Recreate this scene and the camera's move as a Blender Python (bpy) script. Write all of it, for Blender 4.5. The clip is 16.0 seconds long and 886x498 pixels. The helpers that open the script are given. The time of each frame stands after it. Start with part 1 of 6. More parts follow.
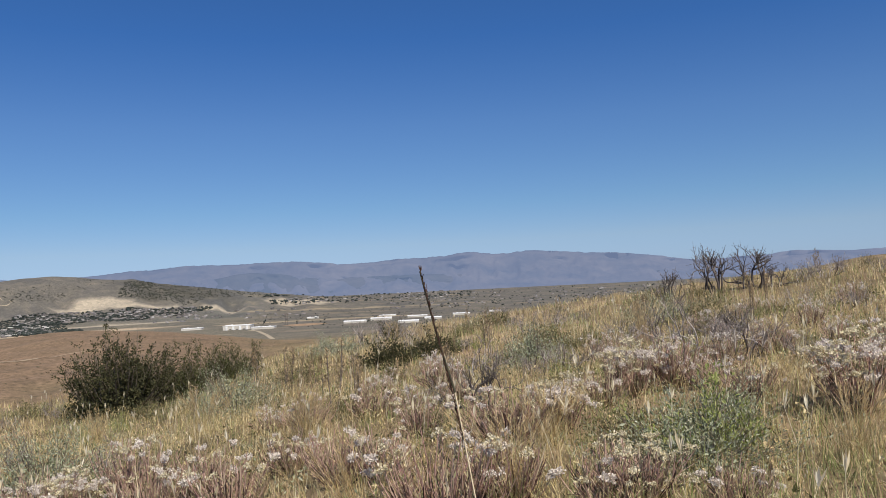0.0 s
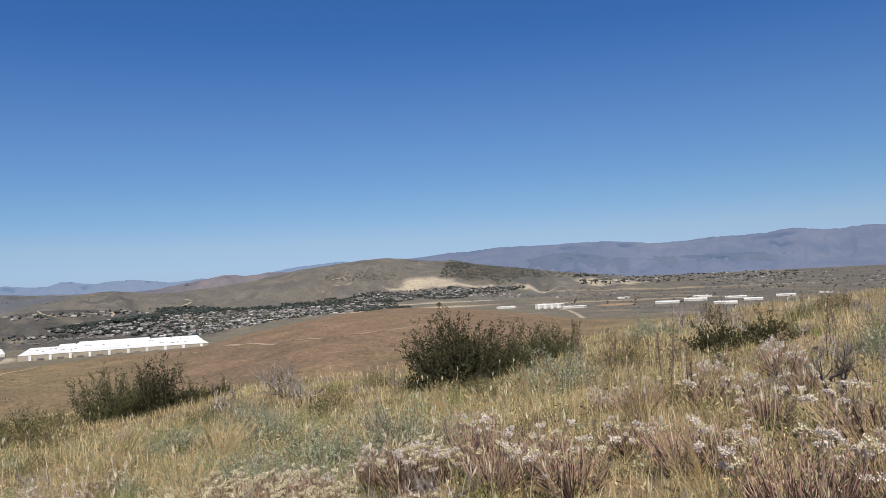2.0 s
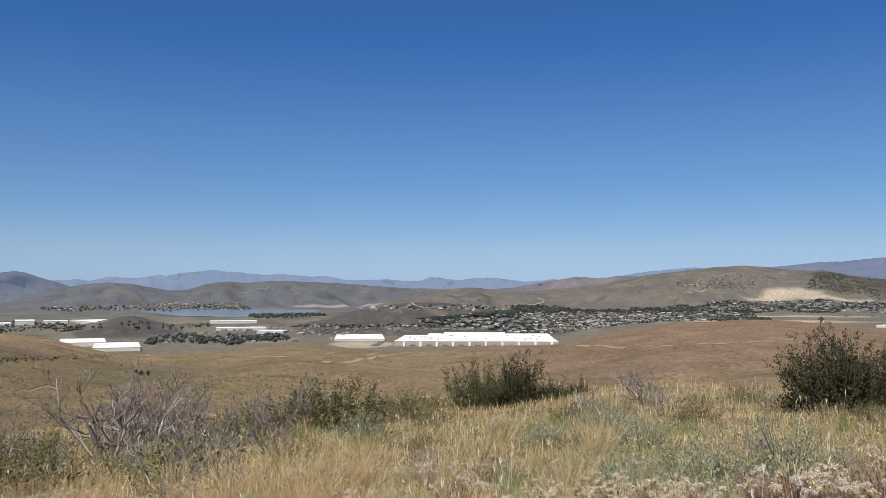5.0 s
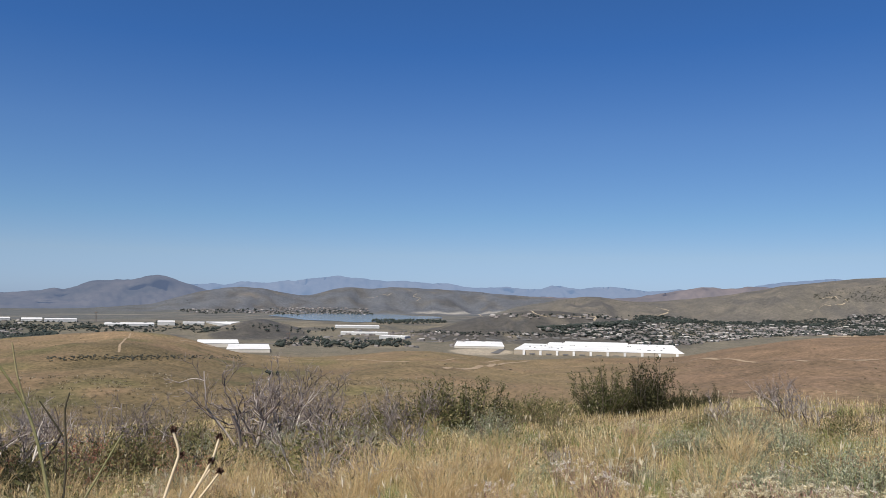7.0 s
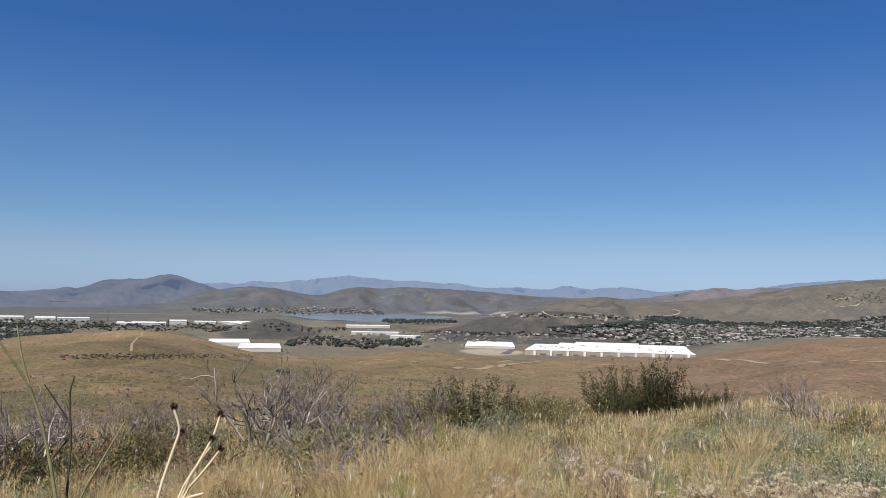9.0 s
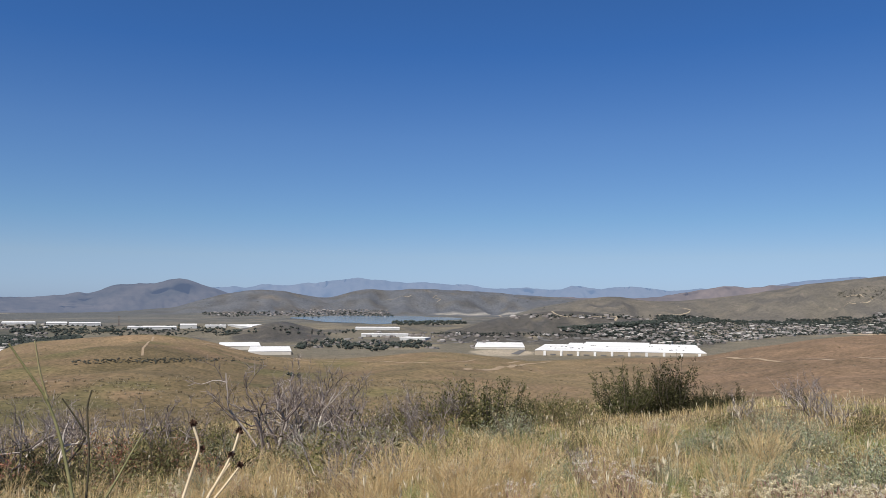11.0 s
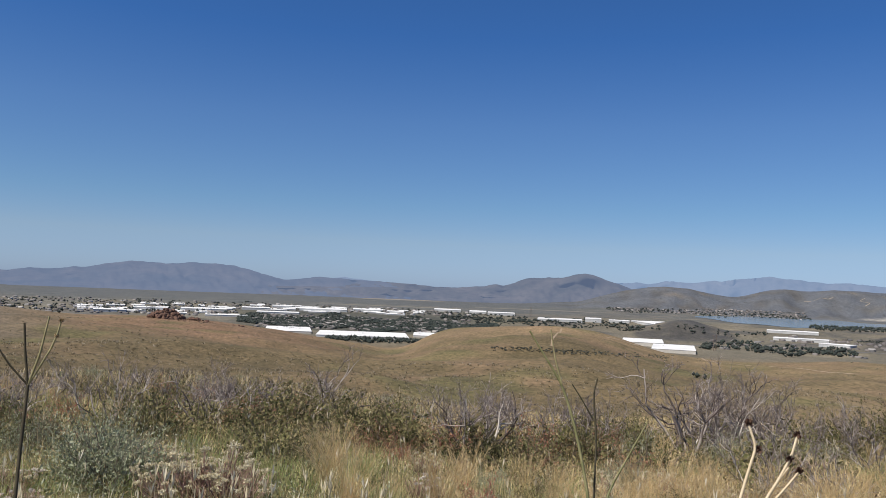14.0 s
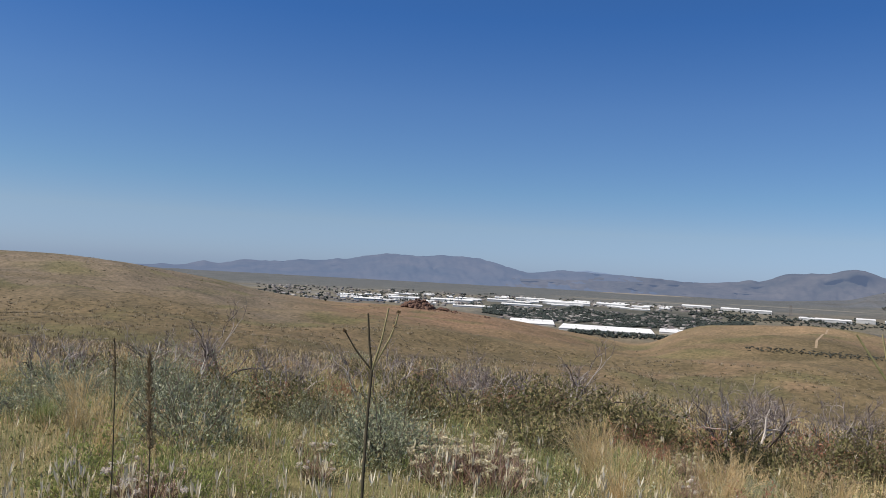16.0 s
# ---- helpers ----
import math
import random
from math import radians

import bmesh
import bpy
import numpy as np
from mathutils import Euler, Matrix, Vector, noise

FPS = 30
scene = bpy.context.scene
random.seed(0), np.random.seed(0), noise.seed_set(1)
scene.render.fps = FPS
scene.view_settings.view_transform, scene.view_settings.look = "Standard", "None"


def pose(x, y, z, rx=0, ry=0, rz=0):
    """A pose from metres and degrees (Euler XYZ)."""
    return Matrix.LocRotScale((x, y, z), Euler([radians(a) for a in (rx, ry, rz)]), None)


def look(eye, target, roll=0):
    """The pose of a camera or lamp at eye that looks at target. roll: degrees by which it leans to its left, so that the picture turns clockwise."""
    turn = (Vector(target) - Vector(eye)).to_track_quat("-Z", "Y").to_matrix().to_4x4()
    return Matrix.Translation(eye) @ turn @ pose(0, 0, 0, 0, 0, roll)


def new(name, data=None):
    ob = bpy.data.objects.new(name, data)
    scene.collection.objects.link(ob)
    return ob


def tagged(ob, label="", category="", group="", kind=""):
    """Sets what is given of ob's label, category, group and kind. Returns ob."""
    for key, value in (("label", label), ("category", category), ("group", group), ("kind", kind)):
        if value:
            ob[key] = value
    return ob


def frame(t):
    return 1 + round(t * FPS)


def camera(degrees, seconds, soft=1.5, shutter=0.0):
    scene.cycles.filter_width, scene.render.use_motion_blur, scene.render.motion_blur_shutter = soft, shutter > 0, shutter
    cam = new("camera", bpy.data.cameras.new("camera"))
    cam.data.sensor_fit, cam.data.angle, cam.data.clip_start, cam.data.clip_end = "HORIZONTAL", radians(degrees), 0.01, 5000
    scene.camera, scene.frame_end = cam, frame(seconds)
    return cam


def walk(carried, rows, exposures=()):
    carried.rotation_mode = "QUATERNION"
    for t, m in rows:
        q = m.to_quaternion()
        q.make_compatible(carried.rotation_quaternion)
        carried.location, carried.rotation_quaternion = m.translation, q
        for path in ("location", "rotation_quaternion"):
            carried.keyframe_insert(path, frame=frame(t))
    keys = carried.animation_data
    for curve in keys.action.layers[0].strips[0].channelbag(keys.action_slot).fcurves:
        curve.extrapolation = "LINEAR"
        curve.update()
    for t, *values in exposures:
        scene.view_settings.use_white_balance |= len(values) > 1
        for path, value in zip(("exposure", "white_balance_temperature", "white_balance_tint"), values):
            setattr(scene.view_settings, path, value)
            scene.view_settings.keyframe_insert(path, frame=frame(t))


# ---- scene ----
cam = camera(57.43, 16.0, soft=0.75)
EYE = 1.2
# seconds, x, y, z from the first eye, yaw, pitch, roll
ROWS = [
    (0.0, -0.000, -0.000, 0.000, 0.00, 2.70, 2.77),
    (0.5, -0.088, 0.034, 0.011, 7.38, 2.71, 3.06),
    (1.0, -0.114, 0.015, 0.016, 13.24, 2.70, 3.10),
    (1.5, -0.133, 0.006, 0.017, 17.53, 2.73, 2.99),
    (2.0, -0.168, 0.003, 0.028, 21.69, 2.34, 2.82),
    (2.5, -0.227, -0.013, 0.039, 26.84, 2.66, 2.30),
    (3.0, -0.263, -0.023, 0.041, 29.98, 2.86, 1.57),
    (3.5, -0.292, -0.026, 0.040, 32.62, 2.90, 0.92),
    (4.0, -0.340, -0.029, 0.041, 36.11, 3.11, 0.51),
    (4.5, -0.356, -0.085, 0.040, 41.00, 3.11, 0.22),
    (5.0, -0.390, -0.106, 0.039, 46.07, 3.19, 0.03),
    (5.2, -0.401, -0.129, 0.024, 48.07, 3.26, -0.11),
    (5.8, -0.423, -0.175, -0.006, 52.07, 3.41, -0.38),
    (6.5, -0.448, -0.228, -0.041, 54.27, 3.59, -0.70),
    (7.5, -0.467, -0.269, -0.068, 54.58, 3.72, -0.95),
    (8.0, -0.482, -0.254, -0.076, 54.57, 3.70, -1.18),
    (8.5, -0.465, -0.235, -0.098, 54.83, 3.70, -1.17),
    (9.0, -0.461, -0.236, -0.099, 55.29, 3.67, -1.04),
    (11.5, -0.467, -0.262, -0.071, 56.13, 3.78, -0.28),
    (12.0, -0.482, -0.286, -0.070, 58.01, 3.74, -0.62),
    (12.5, -0.485, -0.328, -0.085, 64.12, 3.67, -1.06),
    (13.0, -0.508, -0.391, -0.087, 69.85, 3.54, -1.38),
    (13.5, -0.523, -0.440, -0.080, 75.71, 3.37, -1.64),
    (14.0, -0.537, -0.495, -0.080, 83.91, 2.81, -2.36),
    (14.5, -0.546, -0.570, -0.085, 89.95, 2.43, -2.60),
    (15.0, -0.544, -0.616, -0.079, 97.04, 1.87, -2.70),
    (15.5, -0.536, -0.660, -0.073, 100.70, 1.66, -2.98),
    (16.0, -0.513, -0.663, -0.079, 101.00, 1.53, -3.09),
]
walk(cam, [(t, pose(x, y, EYE + z, 90 + pitch, roll, yaw)) for t, x, y, z, yaw, pitch, roll in ROWS], exposures=[(0, 0.2)])

# ---------------------------------------------------------------- sky and sun
SUN_AZ, SUN_EL = 208.0, 54.0
world = bpy.data.worlds.new("sky")
scene.world = world
world.use_nodes = True
wn = world.node_tree.nodes
sky = wn.new("ShaderNodeTexSky")
sky.sky_type = "NISHITA"
sky.sun_disc = False
sky.sun_elevation, sky.sun_rotation = radians(SUN_EL), radians(-SUN_AZ)
sky.altitude, sky.air_density, sky.dust_density, sky.ozone_density = 2500, 1.0, 1.9, 3.0
clear = wn.new("ShaderNodeMix")
clear.data_type, clear.blend_type = "RGBA", "MULTIPLY"
clear.inputs[0].default_value = 1.0
where = wn.new("ShaderNodeTexCoord")
axes = wn.new("ShaderNodeSeparateXYZ")
haze = wn.new("ShaderNodeValToRGB")
for stop, tone in ((0.0, (0.46, 0.57, 0.88)), (0.055, (0.62, 0.66, 0.77)), (0.1, (0.55, 0.68, 0.79)), (0.2, (0.485, 0.675, 0.88)), (0.3, (0.31, 0.6, 0.93))):
    e = haze.color_ramp.elements[0] if stop == 0.0 else haze.color_ramp.elements.new(stop)
    e.position, e.color = stop, (*tone, 1)
haze.color_ramp.elements[-1].color = (0.32, 0.61, 0.92, 1)
world.node_tree.links.new(where.outputs["Generated"], axes.inputs[0])
world.node_tree.links.new(axes.outputs[2], haze.inputs[0])
world.node_tree.links.new(haze.outputs[0], clear.inputs[7])
world.node_tree.links.new(sky.outputs[0], clear.inputs[6])
world.node_tree.links.new(clear.outputs[2], wn["Background"].inputs[0])
wn["Background"].inputs[1].default_value = 0.1
lamp = bpy.data.lights.new("sun", "SUN")
lamp.energy, lamp.angle, lamp.color = 5.0, radians(0.55), (1.0, 0.92, 0.785)
sun = new("sun", lamp)
sx = -math.sin(radians(SUN_AZ)) * math.cos(radians(SUN_EL))
sy = math.cos(radians(SUN_AZ)) * math.cos(radians(SUN_EL))
sun.matrix_world = look((sx * 100, sy * 100, math.sin(radians(SUN_EL)) * 100), (0, 0, 0))


# ---------------------------------------------------------------- materials
def ramp(nt, stops):
    node = nt.nodes.new("ShaderNodeValToRGB")
    while len(node.color_ramp.elements) < len(stops):
        node.color_ramp.elements.new(0.5)
    for e, (p, c) in zip(node.color_ramp.elements, stops):
        e.position, e.color = p, (*c, 1)
    return node


def noise_node(nt, scale, detail=4.0, rough=0.55):
    n = nt.nodes.new("ShaderNodeTexNoise")
    n.inputs["Scale"].default_value, n.inputs["Detail"].default_value, n.inputs["Roughness"].default_value = scale, detail, rough
    geo = nt.nodes.new("ShaderNodeNewGeometry")
    nt.links.new(geo.outputs["Position"], n.inputs["Vector"])
    return n


def mixed(nt, a, b, fac, blend="MIX"):
    m = nt.nodes.new("ShaderNodeMix")
    m.data_type, m.blend_type = "RGBA", blend
    for socket, v in ((m.inputs[0], fac), (m.inputs[6], a), (m.inputs[7], b)):
        if isinstance(v, bpy.types.NodeSocket):
            nt.links.new(v, socket)
        elif isinstance(v, tuple):
            socket.default_value = (*v, 1)
        else:
            socket.default_value = v
    return m.outputs[2]


def base_material(name, rough):
    m = bpy.data.materials.new(name)
    m.use_nodes = True
    nt = m.node_tree
    bsdf = nt.nodes["Principled BSDF"]
    bsdf.inputs["Roughness"].default_value = rough
    bsdf.inputs["Specular IOR Level"].default_value = 0.25
    return m, nt, bsdf


def leafy(name, colours, rough=0.75, thin=0.3, patch=0.0, patch_colour=(0.3, 0.3, 0.1)):
    """Plant tissue: each blade or leaf takes its own tone, with some light let through."""
    m, nt, bsdf = base_material(name, rough)
    geo = nt.nodes.new("ShaderNodeNewGeometry")
    k = len(colours)
    rp = ramp(nt, [(i / (k - 1), c) for i, c in enumerate(colours)])
    nt.links.new(geo.outputs["Random Per Island"], rp.inputs[0])
    col = rp.outputs[0]
    if patch:
        n = noise_node(nt, 0.55, 3)
        sel = ramp(nt, [(0.45, (0, 0, 0)), (0.62, (patch, patch, patch))])
        nt.links.new(n.outputs[0], sel.inputs[0])
        col = mixed(nt, col, patch_colour, sel.outputs[0])
    fine = noise_node(nt, 60, 2)
    col = mixed(nt, col, mixed(nt, (0.7, 0.7, 0.7), (1.4, 1.4, 1.4), fine.outputs[0]), 0.6, "MULTIPLY")
    nt.links.new(col, bsdf.inputs["Base Color"])
    tr = nt.nodes.new("ShaderNodeBsdfTranslucent")
    nt.links.new(col, tr.inputs[0])
    mx = nt.nodes.new("ShaderNodeMixShader")
    mx.inputs[0].default_value = thin
    nt.links.new(bsdf.outputs[0], mx.inputs[1])
    nt.links.new(tr.outputs[0], mx.inputs[2])
    nt.links.new(mx.outputs[0], nt.nodes["Material Output"].inputs[0])
    return m


def solid(name, a, b, scale=3.0, rough=0.85, bump=0.0, metal=0.0):
    """A mottled solid surface between two tones at that noise scale, with finer grain over it."""
    m, nt, bsdf = base_material(name, rough)
    n1, n2 = noise_node(nt, scale, 5), noise_node(nt, scale * 14, 3)
    rp = ramp(nt, [(0.35, a), (0.65, b)])
    nt.links.new(n1.outputs[0], rp.inputs[0])
    col = mixed(nt, rp.outputs[0], mixed(nt, (0.7, 0.7, 0.7), (1.3, 1.3, 1.3), n2.outputs[0]), 0.5, "MULTIPLY")
    nt.links.new(col, bsdf.inputs["Base Color"])
    bsdf.inputs["Metallic"].default_value = metal
    if bump:
        bp = nt.nodes.new("ShaderNodeBump")
        bp.inputs["Strength"].default_value = 0.7
        bp.inputs["Distance"].default_value = bump
        nt.links.new(n2.outputs[0], bp.inputs["Height"])
        nt.links.new(bp.outputs[0], bsdf.inputs["Normal"])
    return m


def varied(name, colours, rough=0.8):
    """One tone for each separate piece of a joined mesh."""
    m, nt, bsdf = base_material(name, rough)
    geo = nt.nodes.new("ShaderNodeNewGeometry")
    k = len(colours)
    rp = ramp(nt, [(i / (k - 1), c) for i, c in enumerate(colours)])
    nt.links.new(geo.outputs["Random Per Island"], rp.inputs[0])
    nt.links.new(rp.outputs[0], bsdf.inputs["Base Color"])
    return m


def land_material():
    """Soil and low growth: the tone of each stretch of land, far haze included, comes from a colour attribute, broken
    up at several sizes.
    """
    m, nt, bsdf = base_material("land", 0.95)
    bsdf.inputs["Specular IOR Level"].default_value = 0.1
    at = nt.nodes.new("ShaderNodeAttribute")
    at.attribute_name = "cover_haze"
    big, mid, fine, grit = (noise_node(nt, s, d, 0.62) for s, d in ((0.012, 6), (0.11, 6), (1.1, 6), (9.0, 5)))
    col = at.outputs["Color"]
    for n, lo, hi, f in ((big, (0.8, 0.82, 0.84), (1.2, 1.18, 1.14), 0.8), (mid, (0.6, 0.64, 0.6), (1.36, 1.3, 1.26), 0.6), (fine, (0.42, 0.45, 0.42), (1.54, 1.48, 1.44), 0.7), (grit, (0.6, 0.6, 0.6), (1.4, 1.4, 1.4), 0.6)):
        rp = ramp(nt, [(0.33, lo), (0.67, hi)])
        nt.links.new(n.outputs[0], rp.inputs[0])
        col = mixed(nt, col, rp.outputs[0], f, "MULTIPLY")
    nt.links.new(col, bsdf.inputs["Base Color"])
    bp = nt.nodes.new("ShaderNodeBump")
    bp.inputs["Strength"].default_value, bp.inputs["Distance"].default_value = 0.8, 0.06
    nt.links.new(fine.outputs[0], bp.inputs["Height"])
    nt.links.new(bp.outputs[0], bsdf.inputs["Normal"])
    return m


def distance_material(name, rock, light_rock, haze_glow, amount):
    """A far backdrop range: rock and scrub, with kilometres of haze mixed in as a self-lit tint."""
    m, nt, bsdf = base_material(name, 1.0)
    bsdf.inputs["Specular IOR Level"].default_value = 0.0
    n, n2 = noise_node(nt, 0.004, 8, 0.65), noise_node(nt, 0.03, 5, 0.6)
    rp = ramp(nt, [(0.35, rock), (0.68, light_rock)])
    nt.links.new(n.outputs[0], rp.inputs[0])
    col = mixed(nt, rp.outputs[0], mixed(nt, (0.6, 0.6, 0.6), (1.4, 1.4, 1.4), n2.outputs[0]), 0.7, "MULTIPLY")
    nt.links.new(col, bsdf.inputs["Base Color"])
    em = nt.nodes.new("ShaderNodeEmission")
    em.inputs[0].default_value = (*haze_glow, 1)
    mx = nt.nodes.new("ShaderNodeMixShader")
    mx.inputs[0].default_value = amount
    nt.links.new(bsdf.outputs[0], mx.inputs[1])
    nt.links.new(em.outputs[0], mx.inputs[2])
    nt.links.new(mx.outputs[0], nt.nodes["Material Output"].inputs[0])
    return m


LAND = land_material()
STRAW = leafy("dry_straw", [(0.7, 0.56, 0.33), (0.56, 0.43, 0.22), (0.28, 0.21, 0.1), (0.8, 0.68, 0.45), (0.46, 0.37, 0.17), (0.17, 0.13, 0.065), (0.64, 0.5, 0.27), (0.32, 0.28, 0.12)], thin=0.24)
GREEN = leafy("green_blade", [(0.21, 0.28, 0.09), (0.32, 0.36, 0.14), (0.44, 0.44, 0.21), (0.12, 0.16, 0.05), (0.26, 0.31, 0.11)], thin=0.28)
MIXED = leafy("mixed_blade", [(0.6, 0.49, 0.25), (0.34, 0.29, 0.13), (0.76, 0.64, 0.42), (0.2, 0.14, 0.085), (0.5, 0.44, 0.2), (0.68, 0.54, 0.31)], thin=0.24)
RUSSET = leafy("russet_blade", [(0.56, 0.4, 0.25), (0.66, 0.49, 0.31), (0.4, 0.26, 0.16), (0.72, 0.58, 0.39)], thin=0.24)
DISTANT_GRASS = leafy("hill_grass", [(0.28, 0.215, 0.125), (0.22, 0.175, 0.09), (0.35, 0.28, 0.17), (0.18, 0.155, 0.08)])
HILL_BRUSH = leafy("slope_brush_leaf", [(0.1, 0.085, 0.045), (0.18, 0.14, 0.085), (0.06, 0.055, 0.03), (0.34, 0.29, 0.21), (0.4, 0.35, 0.28)], thin=0.1)
# Dark tones for blades that imitate the shade in grass gaps.
GAP_SHADE = leafy("gap_shade_blade", [(0.1, 0.08, 0.042), (0.06, 0.05, 0.026), (0.17, 0.135, 0.07), (0.09, 0.095, 0.04)], thin=0.05)
AWN = leafy("pale_awn", [(0.75, 0.68, 0.5), (0.65, 0.56, 0.38), (0.82, 0.77, 0.64)])
GOLD = leafy("golden_plume", [(0.66, 0.5, 0.27), (0.55, 0.4, 0.2), (0.72, 0.6, 0.38), (0.6, 0.42, 0.2)], thin=0.4)
PINK_STEM = leafy("pink_stem", [(0.5, 0.31, 0.26), (0.62, 0.45, 0.37), (0.3, 0.16, 0.14), (0.68, 0.57, 0.42)], thin=0.1)
# Near-black tones that put shade into the heart of the flowering shrubs.
SHADE_STEM = leafy("inner_shade_stem", [(0.07, 0.04, 0.035), (0.13, 0.075, 0.065), (0.045, 0.028, 0.025), (0.18, 0.1, 0.09)], thin=0.0)
FLUFF = leafy("white_fluff", [(0.82, 0.76, 0.69), (0.7, 0.62, 0.56), (0.84, 0.79, 0.71), (0.48, 0.39, 0.35)], thin=0.34)
CREAM = leafy("cream_bud", [(0.7, 0.63, 0.43), (0.6, 0.52, 0.33), (0.74, 0.69, 0.55), (0.45, 0.38, 0.24)], thin=0.25)
SAGE = leafy("sage_leaf", [(0.24, 0.27, 0.17), (0.38, 0.4, 0.28), (0.15, 0.18, 0.1), (0.3, 0.31, 0.19), (0.44, 0.45, 0.34)], thin=0.1)
DEEP = leafy("bitterbrush_leaf", [(0.03, 0.032, 0.014), (0.05, 0.052, 0.022), (0.085, 0.08, 0.034), (0.024, 0.026, 0.012)], thin=0.1)
FRESH = leafy("fresh_leaf", [(0.24, 0.28, 0.08), (0.3, 0.34, 0.11), (0.36, 0.37, 0.15), (0.17, 0.2, 0.06)], thin=0.35)
DULL_LEAF = leafy("dull_leaf", [(0.12, 0.122, 0.048), (0.2, 0.185, 0.08), (0.07, 0.075, 0.03), (0.28, 0.235, 0.12), (0.15, 0.12, 0.065)], thin=0.2)
RED_LEAF = leafy("red_leaf", [(0.33, 0.12, 0.09), (0.42, 0.2, 0.14), (0.36, 0.24, 0.14), (0.26, 0.12, 0.08)], thin=0.25)
DEADWOOD = leafy("weathered_twig", [(0.25, 0.21, 0.2), (0.15, 0.122, 0.117), (0.46, 0.41, 0.38), (0.085, 0.07, 0.066), (0.19, 0.155, 0.15)], thin=0.0)
BLEACHED = leafy("bleached_branch", [(0.5, 0.45, 0.4), (0.38, 0.33, 0.3), (0.62, 0.57, 0.52), (0.28, 0.24, 0.22)], thin=0.0)
DARKWOOD = leafy("dark_dead_branch", [(0.1, 0.08, 0.07), (0.16, 0.13, 0.115), (0.07, 0.055, 0.05), (0.24, 0.2, 0.18)], thin=0.0)
CHARRED = leafy("charred_twig", [(0.09, 0.075, 0.07), (0.14, 0.12, 0.11), (0.06, 0.05, 0.05), (0.2, 0.17, 0.15)], thin=0.0)
BARK = solid("shrub_bark", (0.13, 0.1, 0.08), (0.24, 0.2, 0.16), 30, 0.95)
STALK_GREEN = solid("green_stalk", (0.15, 0.155, 0.07), (0.25, 0.235, 0.12), 40, 0.7)
STALK_OLIVE = solid("olive_stalk", (0.22, 0.2, 0.1), (0.34, 0.3, 0.17), 40, 0.7)
OLIVE_DEEP = leafy("olive_bush_leaf", [(0.045, 0.052, 0.018), (0.07, 0.078, 0.028), (0.11, 0.11, 0.042), (0.03, 0.034, 0.013)], thin=0.12)
STALK_DARK = solid("dark_stalk", (0.04, 0.038, 0.024), (0.08, 0.068, 0.042), 40, 0.7)
STALK_PALE = solid("pale_stalk", (0.55, 0.45, 0.3), (0.68, 0.58, 0.42), 40, 0.7)
SHRUB_LEAF = leafy("flower_shrub_leaf", [(0.44, 0.3, 0.21), (0.25, 0.17, 0.12), (0.56, 0.48, 0.3), (0.22, 0.22, 0.11), (0.48, 0.41, 0.23)], thin=0.2)
SEED_DARK = solid("dark_seed_head", (0.05, 0.025, 0.02), (0.12, 0.07, 0.05), 90, 0.9)
SEED_BROWN = leafy("brown_seed", [(0.24, 0.17, 0.1), (0.36, 0.27, 0.16), (0.46, 0.36, 0.22)], thin=0.1)
HUSK = leafy("grey_brown_husk", [(0.22, 0.17, 0.1), (0.34, 0.27, 0.16), (0.12, 0.09, 0.055), (0.44, 0.36, 0.23)], thin=0.1)
ROCK = solid("red_rock", (0.085, 0.05, 0.04), (0.19, 0.115, 0.085), 0.6, 0.95, 0.05)
ROOF_WHITE = solid("white_roof_membrane", (0.64, 0.64, 0.64), (0.8, 0.8, 0.79), 0.02, 0.7)
WALL_PALE = solid("pale_concrete_wall", (0.5, 0.47, 0.42), (0.6, 0.57, 0.52), 0.03, 0.85)
WALL_TAN = solid("tan_tilt_up_wall", (0.3, 0.26, 0.2), (0.38, 0.33, 0.27), 0.03, 0.85)
WALL_GREY = solid("grey_metal_wall", (0.42, 0.43, 0.44), (0.55, 0.55, 0.54), 0.03, 0.8)
DOCK_DARK = solid("dark_opening", (0.12, 0.12, 0.13), (0.18, 0.18, 0.18), 0.2, 0.8)
ASPHALT = solid("asphalt", (0.1, 0.1, 0.1), (0.15, 0.145, 0.14), 0.05, 0.9)
DIRT = solid("pale_dirt", (0.3, 0.25, 0.18), (0.4, 0.34, 0.25), 0.05, 0.97)
TAN_DIRT = solid("tan_dirt", (0.27, 0.205, 0.135), (0.35, 0.27, 0.185), 0.12, 0.97)
POLE_WOOD = solid("pole_wood", (0.1, 0.08, 0.07), (0.18, 0.14, 0.12), 0.5, 0.9)
TREE_LEAF = varied("tree_crown", [(0.024, 0.034, 0.031), (0.036, 0.047, 0.041), (0.05, 0.058, 0.05), (0.031, 0.038, 0.036)], 0.9)
JUNIPER = varied("juniper_clump", [(0.045, 0.05, 0.038), (0.065, 0.07, 0.055), (0.09, 0.09, 0.075), (0.055, 0.058, 0.05)], 0.95)
SCRUB = varied("scrub_clump", [(0.19, 0.155, 0.1), (0.22, 0.185, 0.12), (0.14, 0.125, 0.08), (0.25, 0.21, 0.145), (0.18, 0.17, 0.125)], 0.95)
HOUSE_WALL = varied("house_walls", [(0.19, 0.17, 0.15), (0.26, 0.24, 0.21), (0.15, 0.14, 0.13), (0.36, 0.34, 0.31)], 0.85)
HOUSE_ROOF = varied("house_roofs", [(0.12, 0.11, 0.11), (0.17, 0.155, 0.15), (0.24, 0.22, 0.21), (0.1, 0.1, 0.105), (0.4, 0.38, 0.37)], 0.9)


